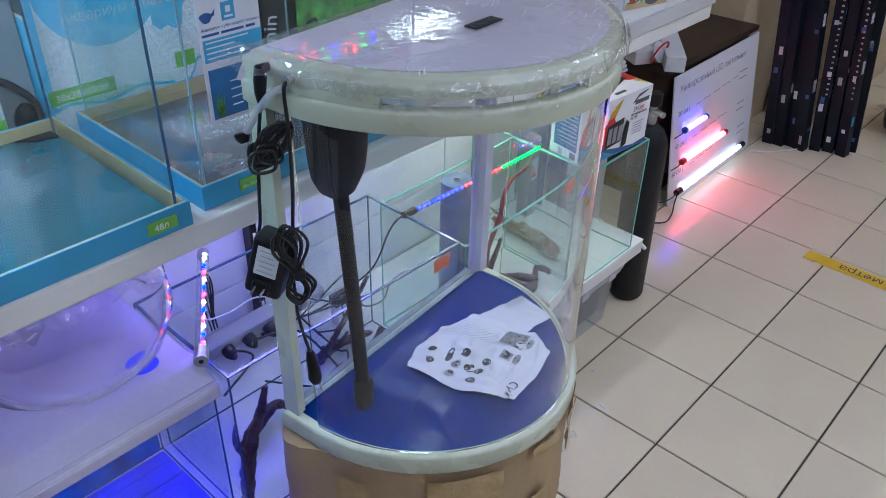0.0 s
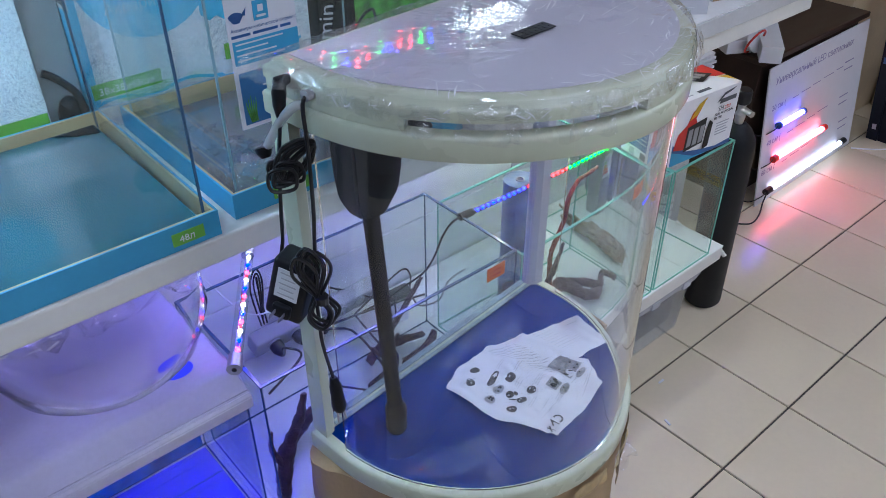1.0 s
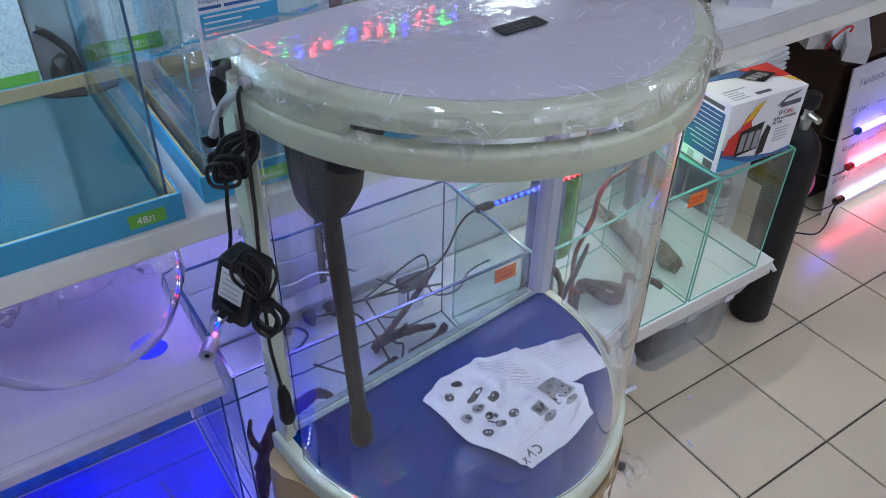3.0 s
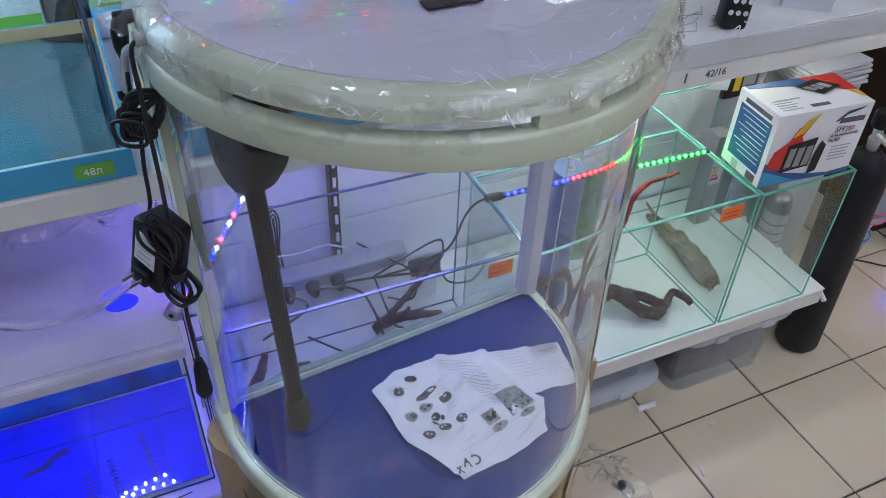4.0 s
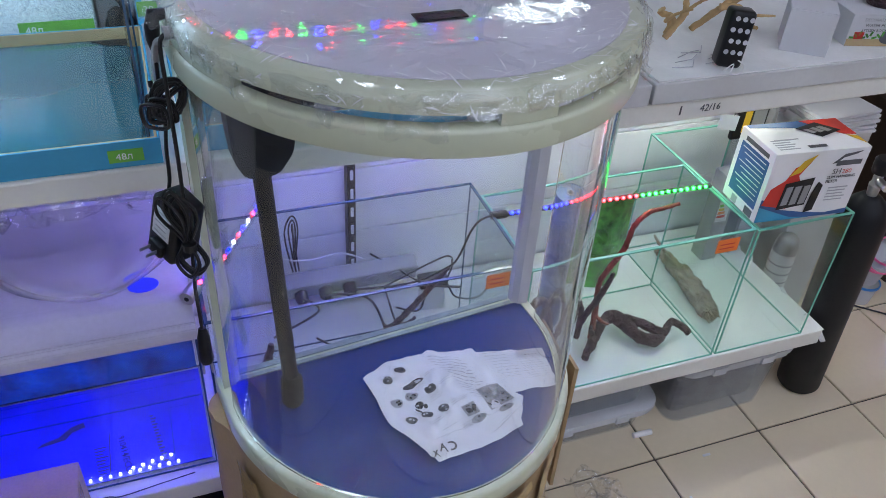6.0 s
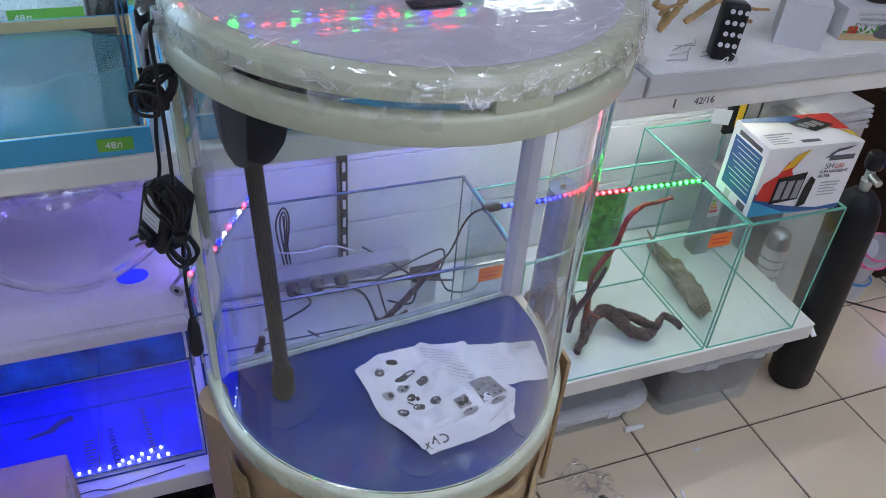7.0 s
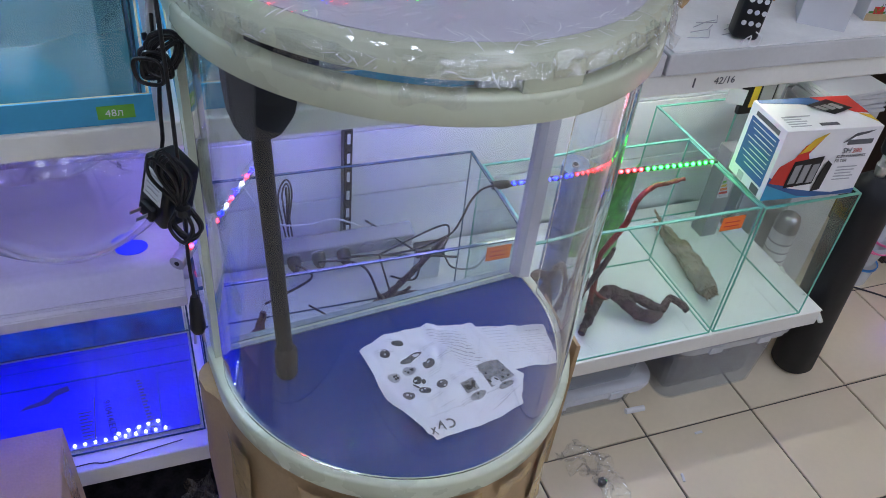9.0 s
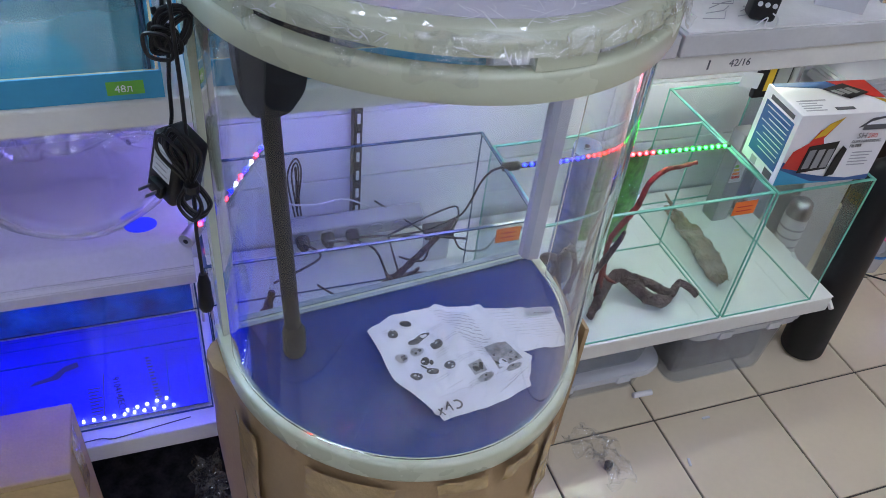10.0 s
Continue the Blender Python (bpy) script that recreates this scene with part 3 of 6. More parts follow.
def sheet(name, outline, label, seed, lift=.004):
    """A creased paper sheet with this outline, lying on the aquarium floor."""
    cx, cy = sum(p[0] for p in outline) / len(outline), sum(p[1] for p in outline) / len(outline)
    fine_ = smooth([(x, y, 0) for x, y in outline], 3, True)
    fine_ = [Vector((x, y, 0)) for k in range(len(outline)) for t in range(4) for x, y in [((outline[k][0] * (4 - t) + outline[(k + 1) % len(outline)][0] * t) / 4, (outline[k][1] * (4 - t) + outline[(k + 1) % len(outline)][1] * t) / 4)]]
    fine_ = [p + Vector((noise.noise(p * 70 + Vector((seed, 0, 0))), noise.noise(p * 70 + Vector((0, seed, 0))), 0)) * .004 for p in fine_]
    bm = bmesh.new()

    def hgt(x, y):
        return .7400 + lift * (.5 + .5 * noise.noise((x * 17, y * 17, seed))) + lift * .6 * abs(noise.noise((x * 45 + 3, y * 30, seed))) + lift * .5 * max(0, .35 - abs(noise.noise((x * 26 + y * 20, y * 9 - x * 6, seed + 7))))
    rings = []
    for s in (1, .97, .94, .9, .86, .81, .76, .7, .64, .58, .52, .45, .38, .3, .22, .12):
        rings.append([bm.verts.new((cx + (p.x - cx) * s, cy + (p.y - cy) * s, hgt(cx + (p.x - cx) * s, cy + (p.y - cy) * s))) for p in fine_])
    n = len(fine_)
    for a, b in zip(rings, rings[1:]):
        for k in range(n):
            bm.faces.new((a[k], a[(k + 1) % n], b[(k + 1) % n], b[k]))
    bm.faces.new(rings[-1])
    r = bmesh.ops.extrude_face_region(bm, geom=bm.faces[:])
    bmesh.ops.translate(bm, verts=[v for v in r["geom"] if isinstance(v, bmesh.types.BMVert)], vec=(0, 0, -.0004))
    t = thing(name, label, "leaflet", (cx, cy, .739))
    part("page", bm, M["paper"], t, "", True)
    return t, hgt


t1, h1 = sheet("leaflet", [(-.844, -.179), (-.80, -.163), (-.765, -.160), (-.726, -.153), (-.69, -.165), (-.655, -.174), (-.632, -.25), (-.618, -.294), (-.642, -.346), (-.718, -.366), (-.785, -.373), (-.80, -.345), (-.831, -.285)], "creased white instruction leaflet with grey pictures", 1.0, .013)
t2, h2 = sheet("leaflet", [(-.66, -.172), (-.59, -.188), (-.536, -.198), (-.540, -.245), (-.549, -.284), (-.60, -.276), (-.645, -.272)], "plain white instruction leaflet with small print", 5.0, .003)
t2.location.z += .0015
rnd = random.Random(8)


def printed(x, y, outline, material, parent=None, h=None, up=.0014, name="printed_picture"):
    """A patch of print that follows the creases of the page."""
    h = h or h1
    up += .0018 if parent == t2 else 0
    bm = bmesh.new()
    vs = [bm.verts.new((x + u, y + v, h(x + u, y + v) + up)) for u, v in outline]
    c = bm.verts.new((x, y, h(x, y) + up))
    for k in range(len(vs)):
        bm.faces.new((vs[k], vs[(k + 1) % len(vs)], c))
    bmesh.ops.solidify(bm, geom=bm.faces[:], thickness=.0002)
    return part(name, bm, M[material], parent or t1)


def oval(a, b, rot=0.0, n=14):
    c, s_ = math.cos(radians(rot)), math.sin(radians(rot))
    return [(a * math.cos(k * 2 * math.pi / n) * c - b * math.sin(k * 2 * math.pi / n) * s_, a * math.cos(k * 2 * math.pi / n) * s_ + b * math.sin(k * 2 * math.pi / n) * c) for k in range(n)]


def slab_(w, h, rot):
    c, s_ = math.cos(radians(rot)), math.sin(radians(rot))
    return [(u * c - v * s_, u * s_ + v * c) for u, v in ((-w, -h), (0, -h), (w, -h), (w, h), (0, h), (-w, h))]


def text_line(x, y, length, rot, parent, h, tone="inkl", tall=.0011):
    """A run of unreadable words as short bars."""
    c, s_, d = math.cos(radians(rot)), math.sin(radians(rot)), 0.0
    while d < length:
        w = .004 + .008 * rnd.random()
        px, py = x + c * (d + w / 2), y + s_ * (d + w / 2)
        printed(px, py, slab_(w / 2, tall / 2, rot), tone, parent, h, .0013, "print_line")
        d += w + .0022


for x, y, a, b, rot, c, spots in ((-.785, -.187, .0100, .0065, 0, "ink", 0), (-.810, -.204, .0085, .0075, 35, "inkd", 2), (-.773, -.219, .0210, .0058, 22, "inkd", 3), (-.751, -.238, .0095, .0085, 0, "inkd", 2), (-.783, -.242, .0105, .0085, 0, "inkl", 6), (-.809, -.249, .0100, .0085, 0, "inkl", 6), (-.777, -.263, .0065, .0065, 0, "ink", 1), (-.7685, -.268, .0030, .0040, 0, "ink", 0), (-.782, -.274, .0070, .0018, -60, "ink", 0), (-.772, -.285, .0095, .0070, 0, "inkd", 2), (-.744, -.280, .0085, .0075, 0, "inkd", 2), (-.798, -.288, .0095, .0080, 0, "inkd", 3), (-.651, -.307, .0130, .0058, 14, "inkm", 1), (-.698, -.312, .0140, .0065, 18, "inkm", 1)):
    printed(x, y, oval(a, b, rot), c)
    for k in range(spots):
        an, f = rnd.random() * 6.28, .25 + .45 * rnd.random()
        printed(x + a * f * math.cos(an), y + b * f * math.sin(an), oval(.0022, .0016, rnd.random() * 90, 7), "paper" if c != "inkl" and c != "inkm" else "ink", up=.0019, name="printed_figure")
printed(-.656, -.278, [(-.024, .022), (-.004, .024), (.014, .025), (.021, .006), (.026, -.014), (.006, -.020), (-.018, -.026), (-.021, -.002)], "inkm")
for k in range(12):
    u, v = -.015 + (k % 4) * .0100 + rnd.uniform(-.002, .002), .015 - (k // 4) * .0140 + rnd.uniform(-.002, .002)
    printed(-.656 + u, -.278 + v, oval(.0022 + .0030 * rnd.random(), .0018, rnd.choice([35, -60, 80, -70]), 8), "ink", up=.0019, name="printed_figure")
printed(-.705, -.294, slab_(.0115, .0100, 14), "inkm")
for u, v, w, h, r in ((-.003, -.002, .0045, .0048, 14), (.006, .001, .0030, .0055, -20), (-.002, .005, .0030, .0016, 14)):
    printed(-.705 + u, -.294 + v, slab_(w, h, r), "ink", up=.0019, name="printed_figure")
for k in range(9):  # paragraph at the far edge
    text_line(-.737 + .0040 * k, -.162 - .0086 * k, .056 - .0022 * k, -27, t1, h1, "inkl", .0013)
for k in range(5):
    text_line(-.703 + .0035 * k, -.238 - .0075 * k, .022 + .004 * (k % 2), -27, t1, h1)
for x, y, n_, r in ((-.803, -.174, 2, 22), (-.823, -.192, 2, 22), (-.757, -.206, 2, 20), (-.735, -.229, 2, 20), (-.757, -.254, 3, 20), (-.728, -.271, 3, 20), (-.755, -.281, 2, 20), (-.775, -.302, 2, 20), (-.727, -.318, 3, 20), (-.760, -.320, 1, 20), (-.669, -.329, 2, 24), (-.690, -.343, 1, 24), (-.650, -.323, 1, 24)):
    for k in range(n_):
        text_line(x - .001 * k, y - .0042 * k, .018 + .010 * rnd.random(), r - 40 * (r == 22), t1, h1, "inkl", .0009)
text_line(-.780, -.335, .115, 13, t1, h1, "inkl", .0008)  # thin rule
o = [(.0085 * math.cos(a), .0085 * math.sin(a)) for a in (radians(-115 + 23 * k) for k in range(11))]
o += [(.0055 * math.cos(a), .0055 * math.sin(a)) for a in (radians(115 - 23 * k) for k in range(11))]
bm = bmesh.new()
vs = [bm.verts.new((-.758 + u, -.351 + v, h1(-.758, -.351) + .0022)) for u, v in o]
bm.faces.new(vs)
bmesh.ops.triangulate(bm, faces=bm.faces[:])
bmesh.ops.solidify(bm, geom=bm.faces[:], thickness=.0002)
part("print_mark", bm, M["ink"], t1)
for x, y, w, r in ((-.7735, -.352, .0070, 62), (-.7690, -.3555, .0070, 104), (-.7712, -.353, .0030, 170), (-.7850, -.360, .0070, 60), (-.7835, -.360, .0070, 120)):
    printed(x, y, slab_(w, .0012, r), "ink", up=.0022, name="print_mark")
printed(-.563, -.205, slab_(.023, .0085, -9), "inkp", t2, h2)
for k in range(5):
    printed(-.577 + .006 * k, -.206 - .001 * k, oval(.0014, .0014, 0, 6), "ink", t2, h2, .0015, "printed_figure")
for k in range(9):
    text_line(-.586, -.214 - .0052 * k, .042 - .008 * (k % 3 == 2), -9, t2, h2, "inkl", .0008)
    text_line(-.640 + .002 * k, -.183 - .0072 * k, .026 + .008 * (k % 2), -9, t2, h2, "inkl", .0009)

# stretch film over the lid
bm = bmesh.new()
base_o = moon(.276, .341, .014, 90)
mid = (sum(p[0] for p in base_o) / len(base_o), sum(p[1] for p in base_o) / len(base_o))
full = []
for k in range(len(base_o)):
    q, w = base_o[k], base_o[(k + 1) % len(base_o)]
    d = math.hypot(w[0] - q[0], w[1] - q[1])
    n = max(1, int(d / .006))
    full += [(q[0] + (w[0] - q[0]) * j / n, q[1] + (w[1] - q[1]) * j / n) for j in range(n)]
rings = []
for s, z, am in ((1.022, 1.3360, .008), (1.020, 1.3430, .006), (1.014, 1.3500, .005), (1.002, 1.3570, .0035), (.985, 1.3600, .0022), (.972, 1.3610, .0014), (.955, 1.3616, .0008), (.93, 1.3618, .0004), (.88, 1.3618, .00020), (.8, 1.3618, .00016), (.68, 1.3618, .00016), (.55, 1.3618, .00016), (.4, 1.3618, .00016), (.25, 1.3618, .00012), (.1, 1.3618, .0001)):
    row = []
    for x, y in full:
        X, Y = mid[0] + (x - mid[0]) * s, mid[1] + (y - mid[1]) * s
        w = noise.noise((X * 38, Y * 38, z * 20)) + .6 * noise.noise((X * 110, Y * 110, z * 60)) + .45 * noise.noise((X * 240, Y * 240, z * 160))
        k = 1 + am * w * (2.2 if s > 1 else 0)
        row.append(bm.verts.new((mid[0] + (X - mid[0]) * k, mid[1] + (Y - mid[1]) * k, z + am * abs(w) * (1 if s < 1.01 else 1.2))))
    rings.append(row)
n = len(full)
for a, b in zip(rings, rings[1:]):
    for k in range(n):
        bm.faces.new((a[k], a[(k + 1) % n], b[(k + 1) % n], b[k]))
bm.faces.new(rings[-1])
film = solid("plastic_film", bm, M["film"], "crinkled clear plastic film wrapped over the lid", "plastic film", at=(mid[0], mid[1], 1.335), shadow=False)
# loose corners of the film
def scrap(name, pts, label, seed, amp, mat_=None, at=None):
    bm = bmesh.new()
    (a, b, c, d), N_ = [Vector(p) for p in pts], 16
    g = [[None] * (N_ + 1) for _ in range(N_ + 1)]
    for i in range(N_ + 1):
        for j in range(N_ + 1):
            u, v = i / N_, j / N_
            p = a * (1 - u) * (1 - v) + b * u * (1 - v) + c * u * v + d * (1 - u) * v
            w = Vector((noise.noise(p * 60 + Vector((seed, 0, 0))), noise.noise(p * 60 + Vector((0, seed, 0))), noise.noise(p * 50 + Vector((0, 0, seed)))))
            g[i][j] = bm.verts.new(p + w * amp)
    for i in range(N_):
        for j in range(N_):
            bm.faces.new((g[i][j], g[i + 1][j], g[i + 1][j + 1], g[i][j + 1]))
    return bm
for k, pts in enumerate((((-1.06, -.10, 1.362), (-1.01, -.22, 1.362), (-1.072, -.20, 1.340), (-1.10, -.10, 1.350)), ((-.530, -.25, 1.356), (-.525, -.12, 1.360), (-.478, -.12, 1.345), (-.488, -.24, 1.330)), ((-.535, -.27, 1.345), (-.59, -.36, 1.340), (-.575, -.37, 1.312), (-.518, -.28, 1.318)))):
    part("fold", scrap("fold", pts, "", k * 3.1, .010), M["bagfilm"], film, "", False, False)
rnd = random.Random(17)
for k in range(15):
    a0 = math.pi * (.03 + .94 * (k + .5 * rnd.random()) / 15)
    da = .10 + .16 * rnd.random()
    low = 1.320 - .012 * rnd.random() if .55 < a0 / math.pi < .85 else 1.338 - .006 * rnd.random()
    P = []
    for aa, sc, z in ((a0, 1.006, 1.357 - .006 * rnd.random()), (a0 + da, 1.006, 1.357 - .006 * rnd.random()), (a0 + da, 1.026, low), (a0, 1.026, low - .004 * rnd.random())):
        q = dpt(*bow(min(aa, math.pi), .279 * sc, .344 * sc))
        P.append((q[0], q[1], z))
    part("fold", scrap("fold", P, "", 40 + k * 2.3, .006), M["bagfilm"], film, "", False, False)
wr = bmesh.new()  # fine sharp creases where the film is pulled together, whitened for their glints
for k in range(330):
    zone = (0, 1, 0, 3, 1, 2, 0, 3)[k % 8]
    up_ = Vector((0, 0, 1))
    if zone == 0:  # along the curved front
        aa, sc = math.pi * (.03 + .94 * rnd.random()), .86 + .13 * rnd.random() ** .6
        turn_ = rnd.gauss(aa + math.pi / 2 if rnd.random() < .6 else rnd.random() * 6, .5)
    elif zone == 1:  # pulled towards the far end of the lid
        aa, sc = math.pi * (.02 + .36 * rnd.random()), .30 + .66 * rnd.random()
        turn_ = rnd.gauss(math.pi - .35, .35)
    elif zone == 2:
        aa, sc = math.pi * rnd.random(), .25 + .70 * rnd.random()
        turn_ = rnd.random() * math.pi
    else:  # down the rim
        aa, sc, turn_ = math.pi * (.03 + .94 * rnd.random()), 1.018, 0.0
    c = Vector((*dpt(*bow(aa, .276 * sc, .341 * sc)), 1.3628))
    ln = (.006 + .030 * rnd.random() ** 2) * (1.5 if zone == 1 else 1)
    d = Vector((math.cos(turn_ + TURN), -math.sin(turn_ + TURN), 0))
    s = Vector((-d.y, d.x, 0))
    if zone == 3:
        q0, q1 = dpt(*bow(aa - .01, .281, .346)), dpt(*bow(aa + .01, .281, .346))
        along = Vector((q1[0] - q0[0], q1[1] - q0[1], 0)).normalized()
        up_ = Vector((along.y, -along.x, 0))
        up_ = up_ if up_.dot(c - Vector((CX, CY - .15, c.z))) > 0 else -up_
        f = rnd.gauss(0, .7)
        d = (along * math.cos(f) + Vector((0, 0, 1)) * math.sin(f)).normalized()
        s = up_.cross(d)
        c.z = 1.338 + .016 * rnd.random()
        c += up_ * .004
        ln *= .6
    w, bow_ = .00035 + .0008 * rnd.random() ** 2, rnd.uniform(-.14, .14)
    h = w * (.15 + .55 * rnd.random())
    rows = []
    for j in range(5):
        f = j / 4 - .5
        p, taper = c + d * ln * f + s * ln * bow_ * (1 - 4 * f * f), 1 - 3.2 * f * f
        rows.append([wr.verts.new(p - s * w * taper), wr.verts.new(p + up_ * h * taper), wr.verts.new(p + s * w * taper)])
    for a, b in zip(rows, rows[1:]):
        for j in (0, 1):
            wr.faces.new((a[j], a[j + 1], b[j + 1], b[j]))
tagged(part("creases", wr, M["crease"], film, "sharp creases, their glints put in as white", True, False), kind="stuff")
M["slotgrey"] = mat("dark_grey_print", (.05, .05, .06), .6)
vent = thing("vent_grille", "small black printed vent sticker on the lid", "vent", (-.781, -.266, 1.3622))
vm = Matrix.Translation((-.781, -.266, 1.3632)) @ Matrix.Rotation(TURN - radians(3), 4, "Z")
part("plate", obox(vm, .058, .021, .0012), M["black"], vent)
for k in range(14):
    part("slot", obox(vm @ Matrix.Translation((-.024 + (k % 7) * .008, -.005 + (k // 7) * .010, .0009)), .0045, .003 + .002 * (k % 3), .0006), M["slotgrey"], vent)

# adapter, cables and hose on the corner post
cab = thing("power_adapter", "black power adapter with coiled cable and plug", "adapter", (-1.09, -.14, 1.0))
am_ = Matrix.Translation((-1.082, -.156, 1.070)) @ Euler((radians(-6), radians(14), radians(-60))).to_matrix().to_4x4()
part("body", obox(am_, .052, .044, .090, .007, None, 3), M["black"], cab, "", True)
rlab = part("rating_label", obox(am_ @ Matrix.Translation((0, -.0226, .012)), .032, .0008, .044), M["paper"], cab, "white rating label")
for k in range(5):
    part("print_line", obox(am_ @ Matrix.Translation((0, -.0232, .028 - k * .008)), .024 - .004 * (k % 2), .0006, .0018), M["inkl"], rlab)
neck = part("neck", obox(am_ @ Matrix.Translation((0, -.026, -.027)), .026, .010, .020, .004), M["black"], cab, "", True)
for s in (-1, 1):
    part("prong", obox(am_ @ Matrix.Translation((s * .0065, -.038, -.027)), .0015, .016, .0055), M["steel"], neck, "flat steel prong")


def cable(name, pts, r, parent, mat_="rubber", k=6):
    part(name, tube(smooth(pts, k), r, 8), M[mat_], parent, "", True)


part("jack", tube([(-1.056, -.158, 1.345), (-1.068, -.160, 1.345), (-1.071, -.161, 1.333), (-1.072, -.160, 1.318), (-1.072, -.158, 1.300)], [.006, .0085, .0085, .0075, .0035], 12), M["black"], cab, "", True)
cable("cable", [(-1.072, -.158, 1.302), (-1.074, -.150, 1.26), (-1.074, -.14, 1.21), (-1.078, -.14, 1.17), (-1.080, -.138, 1.13), (-1.084, -.137, 1.110), (-1.088, -.140, 1.100)], .0024, cab)
part("grommet", tube([(-1.050, -.196, 1.339), (-1.0615, -.198, 1.339)], .007, 12), M["greyp"], cab)
cable("cable", [(-1.055, -.197, 1.339), (-1.066, -.200, 1.330), (-1.067, -.203, 1.28), (-1.067, -.200, 1.20), (-1.068, -.194, 1.14), (-1.068, -.184, 1.06), (-1.070, -.188, 1.02), (-1.072, -.192, .99), (-1.072, -.203, .955), (-1.072, -.212, .935)], .0024, cab)
rnd = random.Random(3)
for k in range(14):  # upper coil
    s = .85 + .2 * rnd.random()
    A, B = Vector((-1.052, -.184, 1.274)), Vector((-1.082, -.156, 1.222))
    if k > 6:
        A, B = A.lerp(B, .55), B + (B - A) * .12 + Vector((-.003, 0, .003))
    d = (B - A) * s
    w = Vector((.009, -.004, -.009)) * (.5 + 1.0 * rnd.random())
    o_ = Vector((rnd.uniform(-.006, .004), rnd.uniform(-.008, .006), rnd.uniform(-.005, .005)))
    part("cable_loop", tube(smooth([A + o_, A + d * .5 + w + o_, A + d + o_, A + d * .5 - w + o_], 8, True), .0023, 7, None, True), M["rubber"], cab, "", True)
for k in range(5):  # lower coil, tied in the middle
    s = .85 + .3 * rnd.random()
    c = Vector((-1.070, -.194, 1.070))
    o_ = Vector((rnd.uniform(-.006, .006), rnd.uniform(-.008, .004), rnd.uniform(-.004, .004)))
    up_, dn = Vector((-.024 + .018 * rnd.random(), -.002, .078 * s)), Vector((.006 * rnd.random() - .002, -.008, -.050 * s))
    side = Vector((.012, -.006, 0)) * (.7 + .6 * rnd.random())
    part("cable_loop", tube(smooth([c + o_, c + up_ * .6 + side + o_, c + up_ + o_, c + up_ * .6 - side + o_, c + o_ + Vector((.002, 0, 0)), c + dn * .6 + side + o_, c + dn + o_, c + dn * .6 - side + o_], 6, True), .0023, 7, None, True), M["rubber"], cab, "", True)
part("tie", tube([(-1.070, -.201, 1.071), (-1.070, -.201, 1.061)], .009, 10), M["rubber"], cab)
plg = part("plug", tube([(-1.072, -.211, .938), (-1.072, -.214, .925), (-1.0725, -.217, .910), (-1.073, -.220, .892), (-1.073, -.222, .884)], [.005, .0085, .009, .0105, .007], 10), M["black"], cab, "", True)
for s in (-1, 1):
    part("pin", tube([(-1.073 + s * .005, -.222, .886), (-1.073 + s * .006, -.225, .868)], .0018, 8), M["steel"], plg, "round steel pin")
hose = thing("air_hose", "short clear hose with a black suction cup", "hose", (-1.07, -.09, 1.23))
part("pipe", tube(smooth([(-1.060, -.190, 1.326), (-1.068, -.182, 1.322), (-1.072, -.155, 1.295), (-1.075, -.125, 1.255)], 6), .0055, 10), M["tubeclear"], hose, "", True)
part("cup", lathe([(.001, .0), (.006, .001), (.010, .008), (.010, .014), (.001, .016)], (0, 0, 0), 16, None, Matrix.Translation((-1.076, -.119, 1.236)) @ Euler((radians(-25), 0, 0)).to_matrix().to_4x4()), M["black"], hose, "black rubber cup", True)

# tape, torn edges and flap on the carton
for a0, da, z, h in ((128, 26, .655, .070), (96, 16, .688, .026), (166, 12, .52, .30), (58, 8, .60, .17), (108, 30, .55, .05), (75, 14, .684, .030)):
    bm = bmesh.new()
    g = [[None] * 9 for _ in range(13)]
    for i in range(13):
        for j in range(9):
            x, y = dpt(*bow(radians(a0 + da * (i / 12 - .5)), .284, .350))
            v = Vector((x, y, z + h * (j / 8 - .5)))
            g[i][j] = bm.verts.new(v + Vector((noise.noise(v * 40), noise.noise(v * 45 + Vector((5, 0, 0))), noise.noise(v * 42 + Vector((0, 7, 0))))) * .005)
    for i in range(12):
        for j in range(8):
            bm.faces.new((g[i][j], g[i + 1][j], g[i + 1][j + 1], g[i][j + 1]))
    part("tape", bm, M["tape"], cart, "glossy brown packing tape", True)
p, q = dpt(.277, .172), dpt(.298, .045)
bm = plate([p, q, (q[0] + .004, q[1]), (p[0] + .006, p[1] - .002)], .40, .718)
part("flap", bm, M["carton"], cart)

# ---- upper shelf: trays, glass tanks, printed cartons ----
def tray(x0, x1, y0, y1, txt, tx, label):
    tr = thing("cardboard_tray", label, "tray", ((x0 + x1) / 2, (y0 + y1) / 2, 1.051))
    R = [(x0, y0), (x1, y0), (x1, y1), (x0, y1)]
    ins = lambda d: [(x0 + d, y0 + d), (x1 - d, y0 + d), (x1 - d, y1 - d), (x0 + d, y1 - d)]
    part("rim", band(R, ins(.003), 1.051, 1.092), M["blueboard"], tr, "blue printed rim")
    part("lining", band(ins(.0035), ins(.007), 1.053, 1.0915), M["cartonin"], tr, "bare brown inside of the rim")
    part("bottom", box(x0 + .008, x1 - .008, y0 + .008, y1 - .008, 1.051, 1.055), M["blueboard"], tr)
    part("label_panel", box(tx, tx + (.048 if len(txt) < 4 else .062), y0 - .0012, y0 - .0002, 1.060, 1.080), M["green"], tr, "green size label")
    lettering("label_text", txt, .015 if len(txt) < 4 else .0085, facing(tx + .010 - (.006 if len(txt) > 4 else 0), y0 - .0018, 1.0645), M["whitep"], tr)
    return tr


